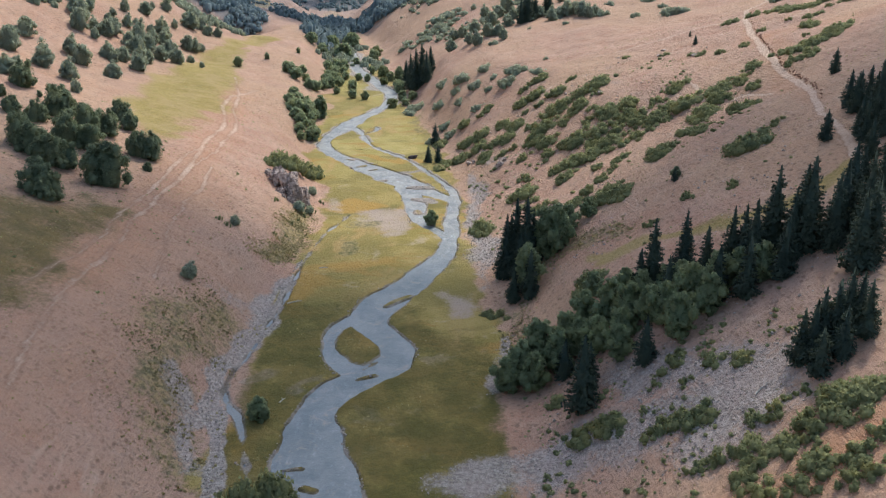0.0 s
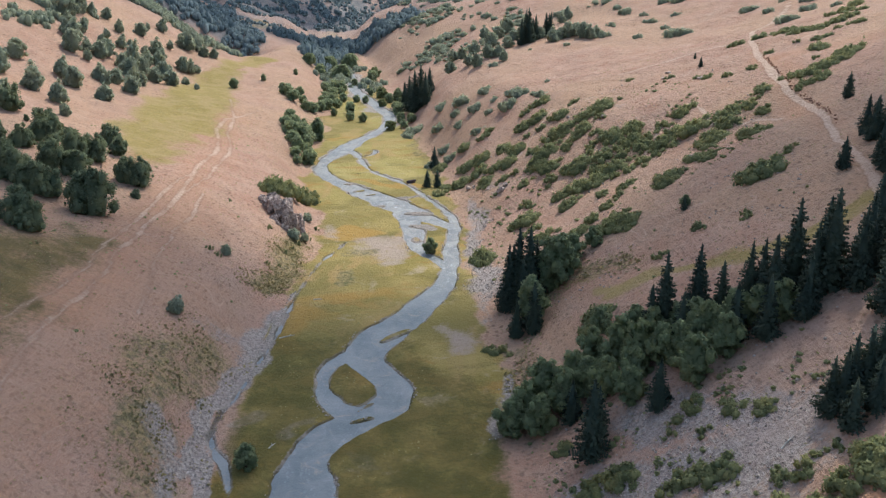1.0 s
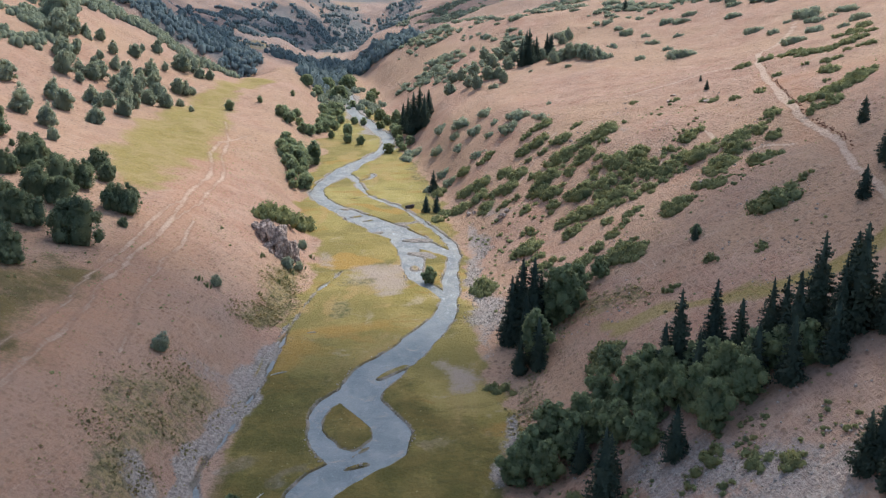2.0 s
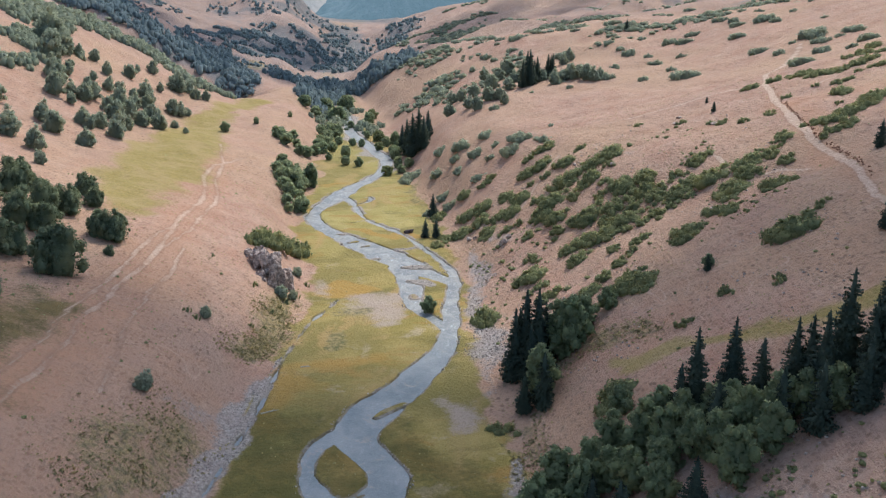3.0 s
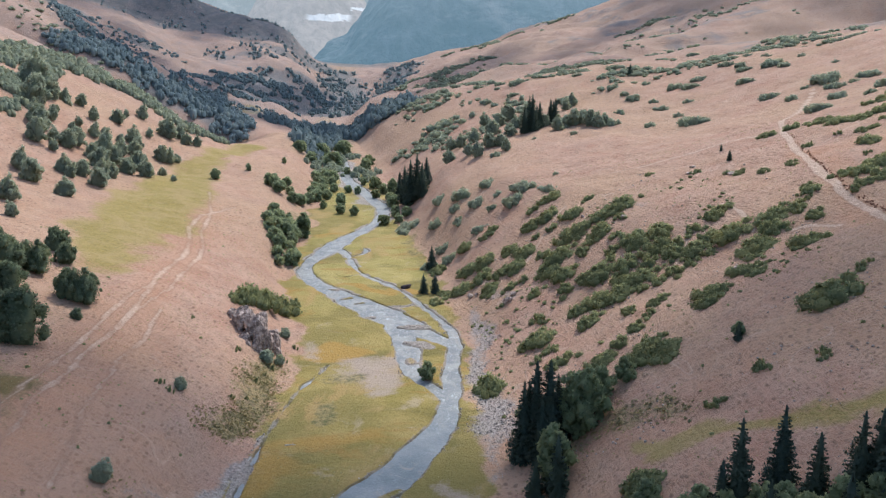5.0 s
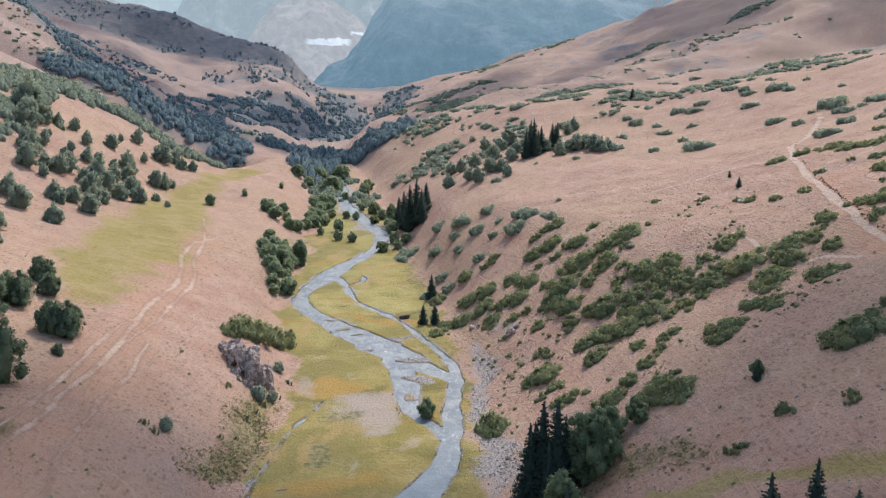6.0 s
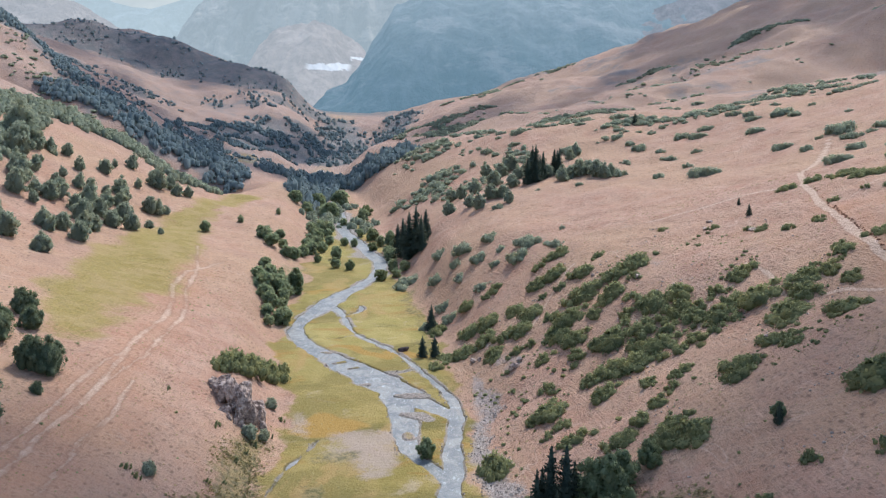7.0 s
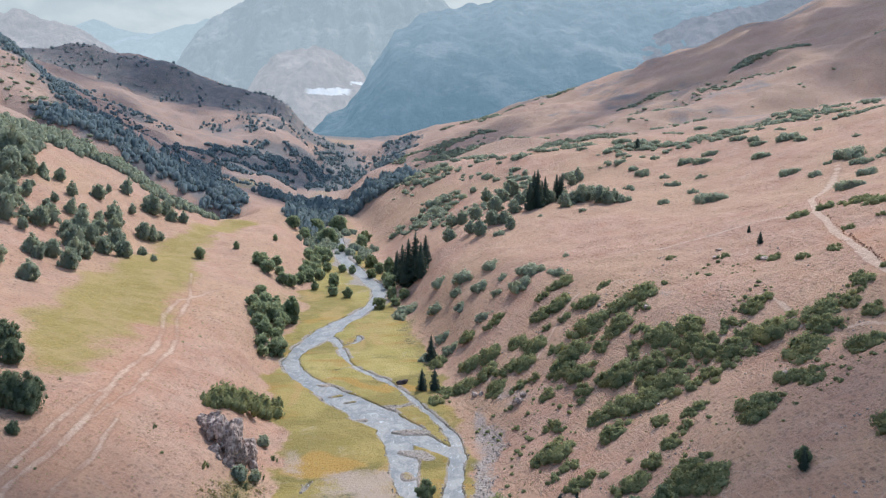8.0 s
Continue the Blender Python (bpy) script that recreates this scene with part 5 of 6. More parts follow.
# Taller trees: (x, y, height).
SPRUCES = [(65, 249, 25), (75, 251, 22), (79, 242, 17), (83, 233, 23), (86, 232, 22), (87, 227, 24), (94, 232, 28), (96, 224, 22), (100, 224, 28), (100, 228, 25), (104, 217, 22), (112, 227, 24), (111, 215, 24), (61, 248, 18), (66, 234, 18), (77, 224, 18), (93, 233, 20), (103, 200, 22), (92, 217, 18), (106, 201, 24), (56, 215, 15), (42, 221, 15), (39, 213, 24), (37, 235, 14), (32, 249, 14), (83, 218, 18), (108, 222, 22)]
CREST_SPRUCES = [(28, 334, 26), (37, 333, 24), (31, 325, 22), (82, 178, 14), (84, 177, 15), (86, 178, 16), (89, 178, 16), (92, 179, 16), (94, 178, 14), (88, 171, 13), (83, 170, 12), (94, 174, 14), (30, 331, 33), (34, 329, 32), (26, 330, 28), (33, 302, 20), (27, 304, 15)]
TRAIL_SPRUCES = [(138, 277, 15), (143, 273, 16), (151, 300, 14), (156, 305, 13), (147, 280, 18), (131, 243, 18), (136, 252, 16), (128, 236, 20), (154, 318, 12), (133, 262, 14), (133, 294, 11), (168, 372, 11), (148, 307, 15), (153, 309, 15), (149, 293, 20), (140, 285, 14), (149, 315, 14), (144, 284, 14), (126, 250, 11), (123, 231, 20), (91, 327, 6)]
FAR_SPRUCES = [(91, 787, 20), (94, 780, 21), (78, 773, 19), (72, 789, 16), (-27, 729, 30), (-22, 713, 35), (-17, 710, 35), (-13, 701, 26), (-10, 720, 23), (-32, 758, 22), (-5, 559, 15), (72, 771, 28), (73, 759, 30), (80, 769, 22), (93, 784, 19), (67, 757, 23), (184, 920, 12), (150, 534, 4), (147, 511, 6), (-3, 514, 11), (-9, 514, 11)]
BROADLEAVES = [(46, 328, 18), (40, 337, 16), (31, 249, 17), (25, 243, 17), (20, 238, 14), (39, 249, 14), (46, 255, 14), (52, 247, 15), (57, 250, 14), (47, 236, 15), (61, 245, 13), (64, 227, 14), (65, 217, 14), (72, 229, 13), (78, 229, 13), (51, 225, 13), (51, 270, 9), (61, 234, 13), (71, 238, 14), (84, 226, 13), (42, 330, 21), (52, 341, 14), (61, 344, 9), (33, 309, 17), (47, 336, 15), (36, 241, 15), (43, 243, 13), (56, 240, 14), (68, 231, 12), (74, 221, 13), (88, 222, 12), (28, 236, 13), (54, 233, 12), (69, 244, 12)]
MEADOW_TREES = [(-91, 634, 17), (-64, 704, 8), (-90, 730, 7), (-38, 768, 16), (92, 330, 5), (-6, 402, 8), (-54, 221, 8)]
BUSH_LISTS = [NEAR_BUSHES, LOWER_BUSHES, LOWER_BUSHES_B, MIDDLE_BUSHES, MIDDLE_BUSHES_B, UPPER_BUSHES, UPPER_BUSHES_B, TRAIL_BUSHES, BROW_BUSHES, HIGH_BUSHES, HIGH_BUSHES_B]
LEFT_LISTS = [LEFT_TREES_LOW, LEFT_TREES_MID, LEFT_TREES_HIGH]

# ---- plants: set out ----
def bush_forms(radii, mat, first):
    return [(r, new("juniper_bush", mat_shape(first + k, r, mat))) for k, r in enumerate(radii)]


BUSH = Kind(bush_forms((1.6, 2.3, 3.2, 3.4, 4.4, 4.6, 5.8, 6.2, 7.6), JUNIPER, 40))
# Bushes beyond y 560 wear the leaves paled for haze.
HIGH_BUSH = Kind(bush_forms((3.0, 3.6, 5.0, 5.4, 7.0), HAZED_LEAF, 50))
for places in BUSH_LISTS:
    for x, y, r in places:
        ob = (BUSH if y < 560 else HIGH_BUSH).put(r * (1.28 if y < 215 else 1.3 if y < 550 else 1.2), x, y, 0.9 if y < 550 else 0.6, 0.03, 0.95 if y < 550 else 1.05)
        if y >= 560:
            tagged(ob, "rounded grey-green juniper bush on the open upper slope", "bush", "bushes on the upper slope")
        elif r < 3:
            tagged(ob, "small dark green juniper bush on the dry pinkish slope", "bush", "bushes on the slope")
        else:
            tagged(ob, "low spreading green juniper mat on the dry pinkish slope", "bush", "bushes on the slope")
SLOPE_TREE = Kind([(2.4, dome_tree("juniper_tree", 61, 4.8, 5.4, 0.38, (HAZED_LEAF, BARK))), (4.0, dome_tree("juniper_tree", 62, 8.0, 9.0, 0.46, (HAZED_LEAF, BARK))),
                   (4.4, dome_tree("juniper_tree", 63, 8.8, 10.6, 0.48, (HAZED_LEAF, BARK))), (6.4, dome_tree("juniper_tree", 64, 12.8, 13.0, 0.56, (HAZED_LEAF, BARK))),
                   (6.0, dome_tree("juniper_tree", 65, 12.0, 14.0, 0.56, (HAZED_LEAF, BARK)))])
for x, y, r in LONE_BUSHES:
    tagged(SLOPE_TREE.put(r * 0.95, x, y, 0.4, 0.12, 0.85) if 2.4 < r < 3.8 else BUSH.put(r * (1.5 if r > 4 else 1.0), x, y, 0.6, 0.03, 1.75 if r > 4 else 1.6), "dense dark green bush standing alone on bare ground", "bush")
DARK_TREE = Kind([(3.0, dome_tree("juniper_tree", 66, 6.0, 6.6, 0.40, (DARK_LEAF, BARK))), (4.6, dome_tree("juniper_tree", 67, 9.2, 10.4, 0.46, (DARK_LEAF, BARK))),
                  (6.2, dome_tree("juniper_tree", 68, 12.4, 13.2, 0.52, (DARK_LEAF, BARK))), (8.6, dome_tree("juniper_tree", 69, 17.0, 16.0, 0.60, (DARK_LEAF, BARK)))])
# Junipers beyond y 450 take the haze-paled leaves, nearer ones the dark.
for places in LEFT_LISTS:
    for x, y, r in places:
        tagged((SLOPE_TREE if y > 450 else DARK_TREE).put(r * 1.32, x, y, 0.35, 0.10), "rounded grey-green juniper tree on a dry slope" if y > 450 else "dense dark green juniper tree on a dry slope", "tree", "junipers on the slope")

ROUND = Kind([(3.0, round_tree("riverside_tree", 71, 6.0, 6.2, 0.45, mats=(RIVER_LEAF, BARK))), (5.0, round_tree("riverside_tree", 72, 10, 10, 0.6, mats=(RIVER_LEAF, BARK))), (6.0, round_tree("riverside_tree", 73, 12, 11, 0.65, mats=(RIVER_LEAF, BARK))), (8.0, round_tree("riverside_tree", 74, 16, 13, 0.8, mats=(RIVER_LEAF, BARK)))])
for x, y, r in RIVERSIDE_TREES + RIVERSIDE_MORE:
    tagged(ROUND.put(r * 1.15, x, y, 0.1, 0.08), "round green leafy tree beside the river", "tree", "trees along the river")
for x, y, r in TERRACE_TREES:
    tagged(SLOPE_TREE.put(r * 1.15, x, y, 0.2, 0.08), "rounded grey-green tree in a grove below the brow of the slope", "tree", "grove on the slope")
PALE = Kind([(5.6, round_tree("willow_tree", 81, 11, 9, 0.6, 0.08, (WILLOW, BARK))), (6.4, round_tree("willow_tree", 82, 13, 10, 0.6, 0.08, (WILLOW, BARK)))])
for x, y, r in WILLOWS:
    tagged(PALE.put(r, x, y, 0.1, 0.08), "pale yellowish-green willow at the water's edge", "tree", "willows at the river")

TALL = Kind([(10.0, spruce(91, 10, 5.2)), (16.0, spruce(92, 16, 7.8)), (17.0, spruce(93, 17, 7.0)), (24.0, spruce(94, 24, 10.6)), (26.0, spruce(95, 26, 9.8)), (34.0, spruce(96, 34, 14.5))])
for places in (SPRUCES, CREST_SPRUCES, TRAIL_SPRUCES, FAR_SPRUCES):
    for x, y, h in places:
        tagged(TALL.put(h, x, y, 0.0, 0.01, 1.0, False), "tall dark spruce with drooping boughs on a slope" if h > 18 else "slender dark green spruce on a slope", "tree", "spruces")
BROAD = Kind([(14.0, round_tree("broadleaf_tree", 101, 10.5, 14, 0.55, 0.08)), (16.0, round_tree("broadleaf_tree", 102, 12, 17.5, 0.6, 0.08)), (20.0, round_tree("broadleaf_tree", 103, 13.5, 21, 0.65, 0.08)), (9.0, round_tree("broadleaf_tree", 104, 8.5, 9, 0.45, 0.1))])
for x, y, h in BROADLEAVES:
    tagged(BROAD.put(h, x, y, 0.0, 0.03), "leafy green broadleaf tree among dark spruces", "tree", "broadleaf trees in the wood")
for x, y, h in MEADOW_TREES:
    tagged(BROAD.put(h, x, y, 0.0, 0.03, 1.0, False), "single green tree standing on open ground", "tree")

# ---- woods and scrub too far off to count, tufts and stones ----
def field(name, forms, places, mat, label, category, smooth=True, seed=3):
    """Many small forms joined into one mesh. places: (x, y, size, height factor)."""
    rng = np.random.default_rng(seed)
    verts, faces, facing, k = [], [], [], 0
    zs = on_ground(places[:, 0], places[:, 1])
    for (x, y, size, tall), z in zip(places, zs):
        v, f, n = forms[rng.integers(len(forms))]
        a = rng.uniform(0, 2 * math.pi)
        c, s = math.cos(a) * size, math.sin(a) * size
        verts.append(np.stack([v[:, 0] * c - v[:, 1] * s + x, v[:, 0] * s + v[:, 1] * c + y, v[:, 2] * size * tall + z], 1))
        facing.append(np.stack([n[:, 0] * c - n[:, 1] * s, n[:, 0] * s + n[:, 1] * c, n[:, 2] * size], 1) / size)
        faces.append(f + k)
        k += len(v)
    verts, faces = np.concatenate(verts).astype(np.float32), np.concatenate(faces).astype(np.int32)
    mesh = bpy.data.meshes.new(name)
    mesh.vertices.add(len(verts))
    mesh.vertices.foreach_set("co", verts.ravel())
    mesh.loops.add(faces.size)
    mesh.loops.foreach_set("vertex_index", faces.ravel())
    mesh.polygons.add(len(faces))
    mesh.polygons.foreach_set("loop_start", np.arange(0, faces.size, 3, dtype=np.int32))
    mesh.update(calc_edges=True)
    if smooth:
        mesh.polygons.foreach_set("use_smooth", np.ones(len(faces), dtype=bool))
        mesh.normals_split_custom_set_from_vertices(np.concatenate(facing).tolist())
    mesh.materials.append(mat)
    return tagged(new(name, mesh), label, category, kind="stuff")


def form(shape):
    p, n = np.array(shape.verts), np.array(shape.normals, float)
    f = np.array([f[:3] for f in shape.faces] + [(f[0], f[2], f[3]) for f in shape.faces if len(f) == 4], dtype=np.int32)
    away = np.einsum("ij,ij->i", np.cross(p[f[:, 1]] - p[f[:, 0]], p[f[:, 2]] - p[f[:, 0]]), n[f].sum(1)) < 0
    f[away] = f[away][:, ::-1]
    return p, f, n / np.linalg.norm(n, axis=1)[:, None]


def bush_form(seed, flat):
    rng, s = np.random.default_rng(seed), Shape()
    for _ in range(4):
        x, y = rng.uniform(-0.5, 0.5, 2)
        s.lobe(rng, (x, y, 0.35 * flat), 0.55, 0.5, 0.75 * flat, 4, 7, 0.25)
    for _ in range(26):
        d = rng.normal(size=3)
        d[2] = abs(d[2])
        d /= np.linalg.norm(d)
        s.tuft(rng, d * (0.85, 0.8, 0.95 * flat) + (0, 0, 0.15), d, 0.30)
    return form(s)


def conifer_form(seed):
    rng, s = np.random.default_rng(seed), Shape()
    tiers, around = 5, 7
    for i in range(tiers):
        low, high, r = i / tiers * 0.92, min(1.0, (i + 1.7) / tiers), 0.19 * (1 - i / tiers) ** 0.8 + 0.02
        ring = [(r * rng.uniform(0.7, 1.25) * math.cos(2 * math.pi * j / around + i), r * rng.uniform(0.7, 1.25) * math.sin(2 * math.pi * j / around + i), low + rng.uniform(-0.03, 0.03)) for j in range(around)]
        s.add(ring + [(0, 0, high)], [(j, (j + 1) % around, around) for j in range(around)], [unit(np.array((x, y, 0.12))) for x, y, z in ring] + [(0, 0, 1)])
    return form(s)


def wood_form(seed):
    """A far tree: two or three lobes with a ragged edge."""
    rng, s = np.random.default_rng(seed), Shape()
    tall = rng.uniform(0.6, 1.3)
    for k in range(3):
        x, y = rng.uniform(-0.45, 0.45, 2)
        q = rng.uniform(0.3, 0.55)
        s.lobe(rng, (x, y, tall * rng.uniform(0.25, 0.6)), q, q, q * rng.uniform(0.9, 1.5), 3, 6, 0.3)
    for _ in range(10):
        d = rng.normal(size=3)
        d[2] = abs(d[2])
        d /= np.linalg.norm(d)
        s.tuft(rng, d * (0.6, 0.6, 0.7 * tall) + (0, 0, 0.2 * tall), d, 0.34)
    return form(s)


def scatter(seed, count, regions, size, patchy=0.0, grain_size=40.0, tall=(0.85, 1.2), soft=14):
    """Places along lines with half widths; patchy: how bare the gaps are."""
    rng = np.random.default_rng(seed)
    xs = np.concatenate([[p[0] - p[2] - 20, p[0] + p[2] + 20] for line in regions for p in line])
    ys = np.concatenate([[p[1] - p[2] - 20, p[1] + p[2] + 20] for line in regions for p in line])
    found, total = [], 0
    while total < count:
        x, y = rng.uniform(xs.min(), xs.max(), 4000), rng.uniform(ys.min(), ys.max(), 4000)
        near = np.maximum.reduce([spread(line, x, y, soft) for line in regions])
        keep = (near > rng.uniform(0.05, 1, 4000)) & (grain(x, y, grain_size, 3, seed) > patchy + rng.uniform(-0.25, 0.25, 4000))
        found.append(np.stack([x[keep], y[keep]], 1))
        total += int(keep.sum())
    xy = np.concatenate(found)[:count]
    n = len(xy)
    return np.concatenate([xy, (rng.uniform(size[0], size[1], n) * rng.uniform(0.7, 1, n))[:, None], rng.uniform(tall[0], tall[1], n)[:, None]], 1)


BUSH_FORMS, ROUND_FORMS, CONIFERS = [bush_form(k, 0.45) for k in range(5)], [bush_form(k + 9, 1.0) for k in range(5)], [conifer_form(k) for k in range(5)]
WOOD_FORMS = [wood_form(k + 20) for k in range(7)]
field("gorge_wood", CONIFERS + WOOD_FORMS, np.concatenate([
    scatter(1, 800, GORGE_WOOD[:2], (6, 15), -0.45, 30, (0.9, 1.5)), scatter(2, 800, GORGE_WOOD[2:], (4, 9), -0.2, 40, (0.8, 1.3), 30)]) * (1, 1, 0.75, 1), HAZED_SPRUCE, "dense dark wood filling the bottom of the gorge", "forest")
field("ravine_wood", CONIFERS[:2] + WOOD_FORMS, scatter(3, 760, SIDE_WOOD, (5, 11), -0.2, 30, (0.9, 1.5)) * (1, 1, 0.8, 1), HAZED_SPRUCE, "dark mixed wood in the side valley", "forest")
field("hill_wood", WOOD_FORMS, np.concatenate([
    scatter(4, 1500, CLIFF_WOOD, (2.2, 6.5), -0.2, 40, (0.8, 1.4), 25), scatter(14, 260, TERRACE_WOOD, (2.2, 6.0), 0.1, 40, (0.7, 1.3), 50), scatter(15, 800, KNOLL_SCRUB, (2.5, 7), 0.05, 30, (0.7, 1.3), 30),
    scatter(16, 200, [[(-250, 1290, 30), (-300, 1350, 40), (-420, 1420, 50), (-520, 1500, 50)]], (2.2, 5), 0.2, 45, (0.7, 1.2)), scatter(17, 420, CLIFF_FACE, (2.2, 5.5), 0.0, 40, (0.7, 1.2), 30)]), HAZED_SPRUCE, "dark bluish wood in bands over the far hill", "forest")
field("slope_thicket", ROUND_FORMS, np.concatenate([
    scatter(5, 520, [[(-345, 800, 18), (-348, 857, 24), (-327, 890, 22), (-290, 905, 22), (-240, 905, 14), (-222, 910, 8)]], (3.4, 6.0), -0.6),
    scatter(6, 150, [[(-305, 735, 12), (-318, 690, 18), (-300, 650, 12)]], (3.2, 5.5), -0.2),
    scatter(7, 120, [[(-105, 880, 6), (-117, 960, 10), (-100, 1005, 8)], [(-72, 905, 5), (-66, 860, 4)]], (2.5, 5.5), -0.6)]), HAZED_LEAF, "thicket of grey-green trees behind the spur", "thicket")
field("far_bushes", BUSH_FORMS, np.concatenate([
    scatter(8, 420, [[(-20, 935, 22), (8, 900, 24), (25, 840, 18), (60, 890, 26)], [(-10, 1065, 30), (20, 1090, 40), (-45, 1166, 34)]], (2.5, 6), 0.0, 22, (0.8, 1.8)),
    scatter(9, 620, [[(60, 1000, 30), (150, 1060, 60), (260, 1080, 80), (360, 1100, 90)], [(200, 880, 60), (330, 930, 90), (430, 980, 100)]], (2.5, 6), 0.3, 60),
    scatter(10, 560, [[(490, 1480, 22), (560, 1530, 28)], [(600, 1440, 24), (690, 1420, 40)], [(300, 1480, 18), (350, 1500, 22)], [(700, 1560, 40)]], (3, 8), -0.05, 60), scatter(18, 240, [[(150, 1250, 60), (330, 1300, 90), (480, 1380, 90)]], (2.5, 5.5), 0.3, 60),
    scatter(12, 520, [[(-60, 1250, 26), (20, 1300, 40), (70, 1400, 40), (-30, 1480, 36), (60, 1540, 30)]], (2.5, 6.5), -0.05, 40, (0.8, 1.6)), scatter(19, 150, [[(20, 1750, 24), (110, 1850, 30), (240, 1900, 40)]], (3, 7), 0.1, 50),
    scatter(13, 120, [[(-430, 1000, 30), (-420, 1060, 40), (-520, 1180, 50)]], (2, 5), 0.2, 40)]), HAZED_LEAF, "scattered juniper scrub over the distant slopes", "scrub")


def tuft_form(seed):
    rng, s = np.random.default_rng(seed), Shape()
    for _ in range(7):
        d = rng.normal(size=3)
        d[2] = abs(d[2]) + 0.3
        s.tuft(rng, d / np.linalg.norm(d) * 0.45, d, 0.7)
    return form(s)


def stone_form(seed):
    rng, s = np.random.default_rng(seed), Shape()
    s.lobe(rng, (0, 0, 0.15), 0.5, 0.42, 0.36, 3, 5, 0.28)
    return form(s)


def tuft_places(seed, count, box, size, want):
    """Places in a box (x0, x1, y0, y1) with a chance given by want(x, y)."""
    rng, found, total = np.random.default_rng(seed), [], 0
    while total < count:
        x, y = rng.uniform(box[0], box[1], 5000), rng.uniform(box[2], box[3], 5000)
        keep = rng.uniform(0, 1, 5000) < want(x, y)
        found.append(np.stack([x[keep], y[keep]], 1))
        total += int(keep.sum())
    xy = np.concatenate(found)[:count]
    s = size[0] + (size[1] - size[0]) * rng.uniform(0, 1, len(xy)) ** 2.5
    return np.concatenate([xy, s[:, None], rng.uniform(0.6, 1.2, len(xy))[:, None]], 1)


def grid_value(values, x, y):
    return values[np.clip(np.searchsorted(GRID_Y, y), 0, len(GRID_Y) - 1), np.clip(np.searchsorted(GRID_X, x), 0, len(GRID_X) - 1)]


hill = (1 - np.clip(1.2 * green, 0, 0.95)) * step(0, 12, outside) * (1 - np.clip(path * 2, 0, 1))
TUFTS, STONES = [tuft_form(k) for k in range(6)], [stone_form(k) for k in range(6)]
field("dry_tufts", TUFTS, np.concatenate([
    tuft_places(21, 11000, (-180, 215, 140, 600), (0.15, 0.65), lambda x, y: grid_value(hill, x, y) * np.clip(0.35 + 0.6 * grain(x, y, 25, 3, 71), 0.03, 1)),
    tuft_places(22, 2500, (-105, -58, 180, 410), (0.2, 0.95), lambda x, y: grid_value(scrub, x, y) * np.clip(0.4 + 0.8 * grain(x, y, 8, 2, 72), 0, 1)),
    tuft_places(28, 1300, (-90, -56, 335, 425), (0.2, 1.0), lambda x, y: grid_value(scrub, x, y) * np.clip(0.5 + 0.8 * grain(x, y, 7, 2, 77), 0, 1)),
    tuft_places(23, 900, (0, 75, 200, 480), (0.3, 1.1), lambda x, y: grid_value(scrub, x, y) * np.clip(0.4 + 0.8 * grain(x, y, 8, 2, 73), 0, 1)),
    tuft_places(24, 700, (-60, 10, 200, 560), (0.2, 0.6), lambda x, y: grid_value(meadow, x, y) * (grid_value(shore, x, y) > 1.5) * np.clip(grain(x, y, 12, 3, 74), 0, 1))]),
      DRY_TUFT, "small dry tufts and low shrubs dotted over the slopes", "tufts")
field("small_shrubs", BUSH_FORMS, np.concatenate([
    tuft_places(41, 300, (0, 130, 360, 500), (0.5, 1.7), lambda x, y: grid_value(hill, x, y) * np.clip(0.25 + 0.9 * grain(x, y, 20, 3, 78), 0.02, 1)),
    tuft_places(42, 50, (40, 215, 260, 480), (0.4, 1.0), lambda x, y: grid_value(hill, x, y) * np.clip(0.2 + 0.8 * grain(x, y, 30, 3, 79), 0.02, 1)),
    tuft_places(43, 160, (-190, -70, 230, 620), (0.35, 0.9), lambda x, y: grid_value(hill, x, y) * np.clip(0.1 + 0.8 * grain(x, y, 30, 3, 80), 0.01, 1)),
    tuft_places(44, 260, (10, 90, 150, 235), (0.4, 1.3), lambda x, y: grid_value(hill, x, y) * np.clip(0.3 + 0.8 * grain(x, y, 14, 3, 82), 0.02, 1))]) * (1, 1, 1, 1.4),
      JUNIPER, "small dark green shrubs dotted between the juniper mats", "shrubs")
field("loose_stones", STONES, np.concatenate([
    tuft_places(25, 3600, (-90, 100, 160, 500), (0.15, 0.8), lambda x, y: np.clip(grid_value(gravel, x, y) - 0.25, 0, 1) * (grid_value(shore, x, y) > 0.3)),
    tuft_places(26, 700, (-90, 20, 170, 620), (0.3, 1.1), lambda x, y: (np.abs(grid_value(shore, x, y) - 0.2) < 0.9) * np.clip(grain(x, y, 10, 2, 75), 0.02, 1)),
    tuft_places(29, 900, (4, 36, 345, 440), (0.25, 1.0), lambda x, y: np.clip(grid_value(gravel, x, y) - 0.2, 0, 1)),
    tuft_places(27, 1500, (10, 150, 150, 540), (0.2, 1.2), lambda x, y: grid_value(hill, x, y) * np.clip(grain(x, y, 18, 3, 76) - 0.1, 0, 1))]),
      STONE, "grey stones strewn along the gravel and banks", "stones", False)


def along_line(seed, line, count, aside, size):
    """Places beside a line, aside metres to its upper side."""
    rng, found = np.random.default_rng(seed), []
    for _ in range(count):
        k = rng.integers(len(line) - 1)
        (x0, y0, _), (x1, y1, _) = line[k], line[k + 1]
        f, d = rng.uniform(0, 1), math.hypot(x1 - x0, y1 - y0)
        off = aside + rng.normal() * 0.5
        found.append((x0 + f * (x1 - x0) + off * (y1 - y0) / d, y0 + f * (y1 - y0) - off * (x1 - x0) / d, rng.uniform(*size), rng.uniform(0.7, 1.3)))
    return np.array(found)


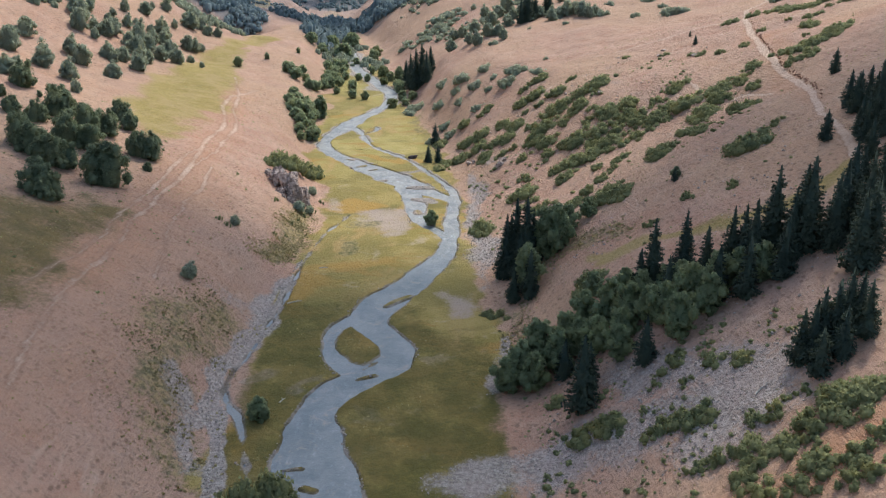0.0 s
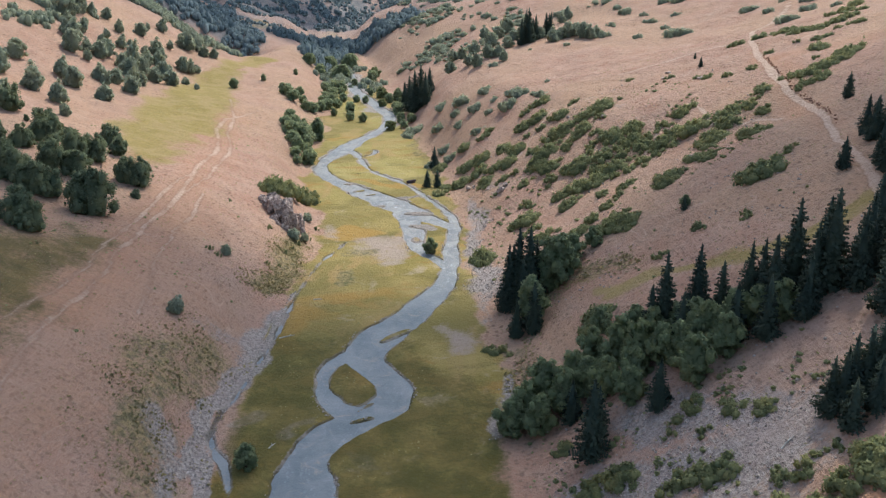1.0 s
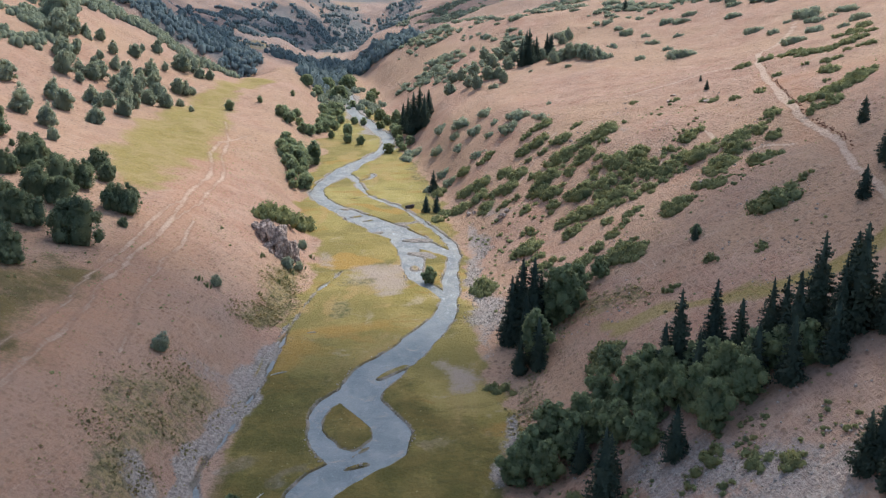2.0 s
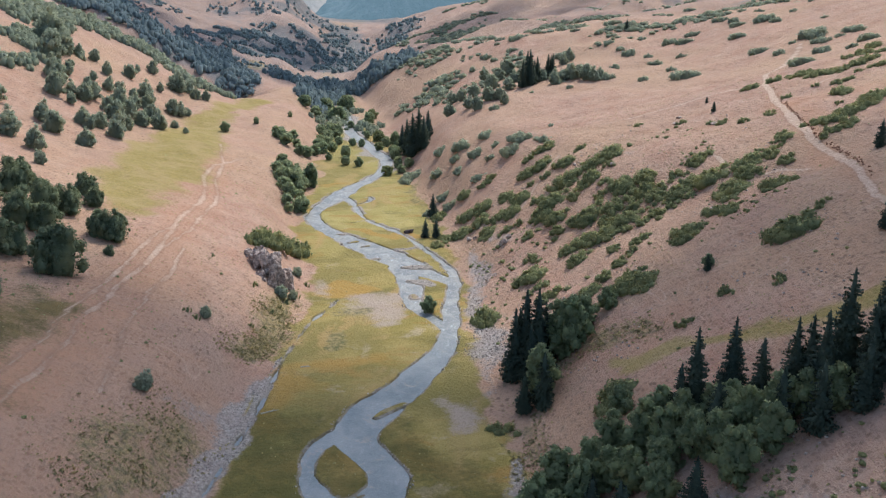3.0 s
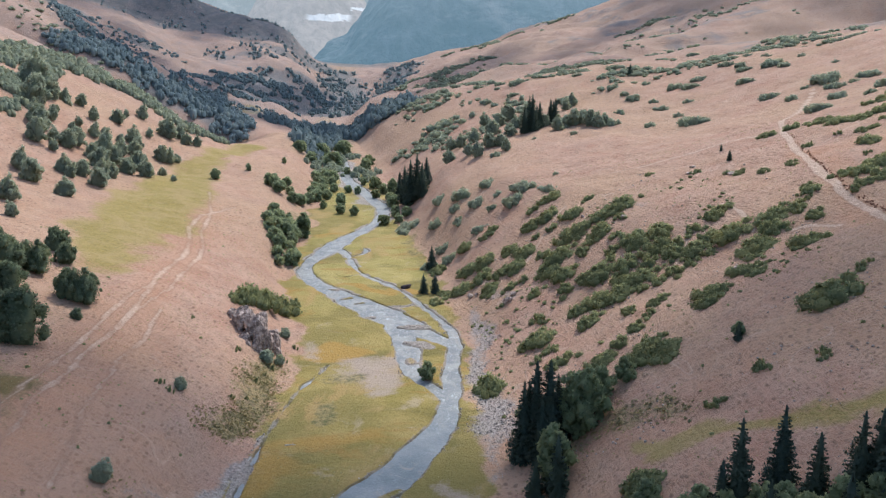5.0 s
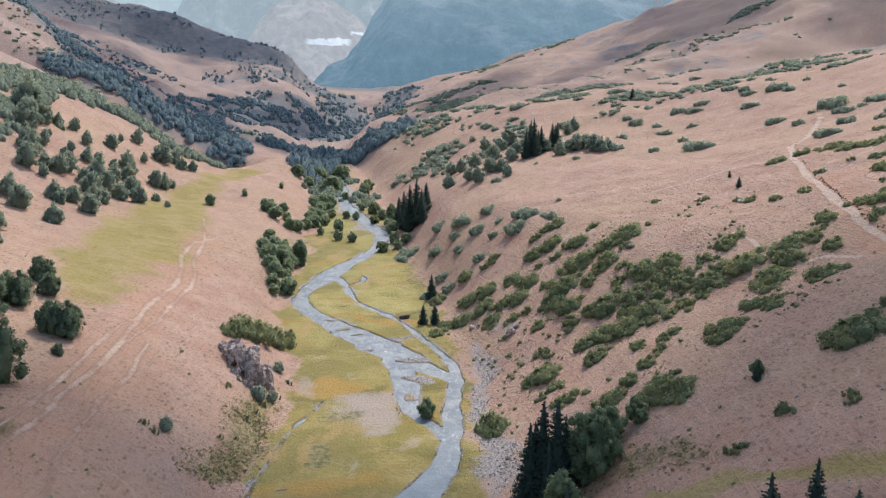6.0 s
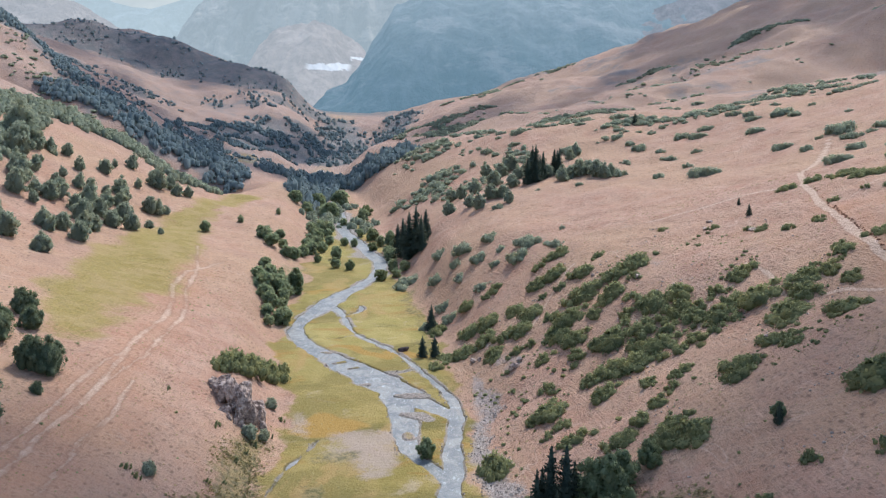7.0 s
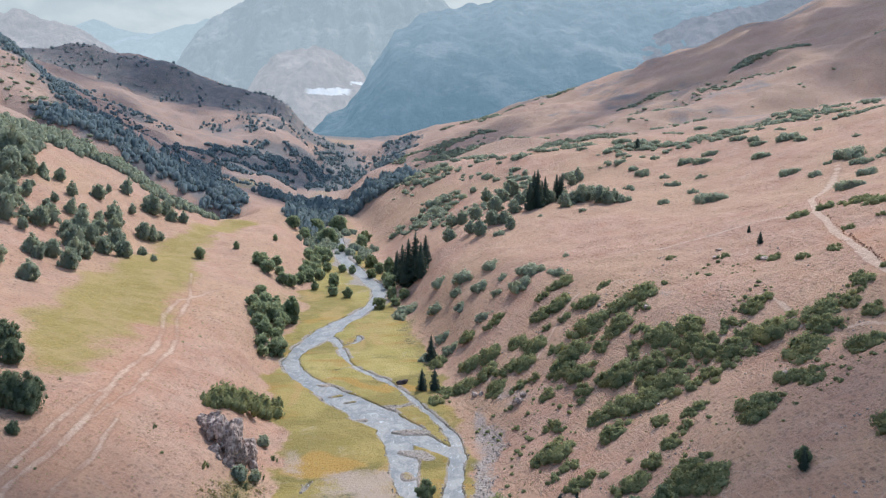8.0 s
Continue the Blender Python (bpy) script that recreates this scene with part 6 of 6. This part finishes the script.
field("earth_clods", STONES, np.concatenate([along_line(51, PATHS[4][3:8], 170, 2.8, (0.35, 1.1)), along_line(52, PATHS[4][6:10], 50, 2.6, (0.3, 0.8))]),
      plain_material("red_earth", (0.26, 0.135, 0.09), (0.38, 0.21, 0.14), 0.8, 0.95, 0.6), "dark red eroded earth along the upper edge of a dirt road", "earth", False)


# ---- rocks and logs ----
def outcrop(name, blocks, seed, label):
    """A crag of several blocks leaning on one another: (x, y, z over ground, size x, y, z)."""
    x0, y0 = blocks[0][0], blocks[0][1]
    z0 = float(on_ground([x0], [y0])[0])
    root = new(name)
    root.location = (x0, y0, z0)
    for k, (x, y, up, sx, sy, sz) in enumerate(blocks):
        block = part("rock_block", boulder_mesh("rock_block", seed + k, (sx, sy, sz), ROCK, 18, 26, 0.085, 0.35), root)
        block.location = (x - x0, y - y0, float(on_ground([x], [y])[0]) + up - z0)
    return tagged(root, label, "rock")


outcrop("rock_outcrop", [(-74, 418, 2, 5.0, 5, 9.5), (-79, 421, 3, 5.5, 5.5, 8), (-84, 427, 2.5, 5, 5, 6), (-78, 428, 4, 6, 6, 6.5), (-70.5, 423, 1, 4, 4.5, 7.5), (-76, 411, 0, 3.2, 3, 5), (-89, 431, 0.5, 4, 3.6, 3.4), (-81, 414, 0, 3, 3, 3.5), (-72, 430, 1, 4, 4, 5), (-76, 415, 5, 2.2, 2.4, 5.5), (-72, 417, 4, 2.0, 2.2, 5), (-80, 418, 6, 2.4, 2.0, 4.2), (-84, 421, 3, 2.6, 2.2, 3.6), (-69, 419, 0, 2.2, 2.0, 4), (-87, 425, 2, 2.2, 2.6, 3), (-74, 409, -0.5, 2, 1.8, 2.6), (-79, 410, -0.5, 1.8, 1.6, 2)], 300,
        "jagged purplish-grey rock outcrop on the edge of the slope")
for k, (x, y, sx, sz) in enumerate([(31, 462, 3.4, 2.6), (34, 465, 2.2, 1.7), (15, 492, 2.6, 2.0), (18, 489, 1.6, 1.4), (86, 472, 2.2, 1.4), (110, 386, 2.4, 1.0), (140, 486, 3.4, 1.0), (131, 519, 2.0, 0.9), (126, 508, 2.6, 0.8), (71, 498, 1.4, 1.0)]):
    ob = new("boulder", boulder_mesh("boulder", 330 + k, (sx, sx * 0.8, sz)))
    ob.matrix_basis = stand(x, y, 1.0, k * 1.3, 0.7, -sz * 0.3)
    tagged(ob, "grey weathered boulder bedded in the slope", "boulder", "boulders")
ob = new("boulder", boulder_mesh("boulder", 350, (4.2, 2.4, 2.2), plain_material("dark_rock", (0.06, 0.045, 0.045), (0.12, 0.09, 0.09), 0.8)))
ob.matrix_basis = stand(-19, 523, 1.0, 0.1, 0.0, -0.7)
tagged(ob, "low dark brown boulder beside a side channel", "boulder", "boulders")
for k, (x, y, length, turn) in enumerate([(-57.5, 307, 6.0, 0.5), (-51, 343, 3.6, 0.1), (-62.5, 333, 2.6, 1.3), (74, 177, 5.0, 0.5), (-26, 249.5, 6.0, 0.45), (-49, 232, 3.0, 1.1)]):
    s = Shape()
    s.limb((-length / 2, 0, 0.12), (0, 0.15, 0.2), 0.22, 0.19, 7)
    s.limb((0, 0.15, 0.2), (length / 2, 0, 0.16), 0.19, 0.10, 7)
    s.limb((length * 0.1, 0.12, 0.2), (length * 0.3, 0.8, 0.4), 0.09, 0.04, 5)
    ob = new("driftwood_log", mesh_of("driftwood_log", s.verts, s.faces, [WOOD], smooth=True))
    ob.matrix_basis = stand(x, y, 1.0, turn, 0.8)
    tagged(ob, "bleached driftwood log lying on the ground", "log", "driftwood")
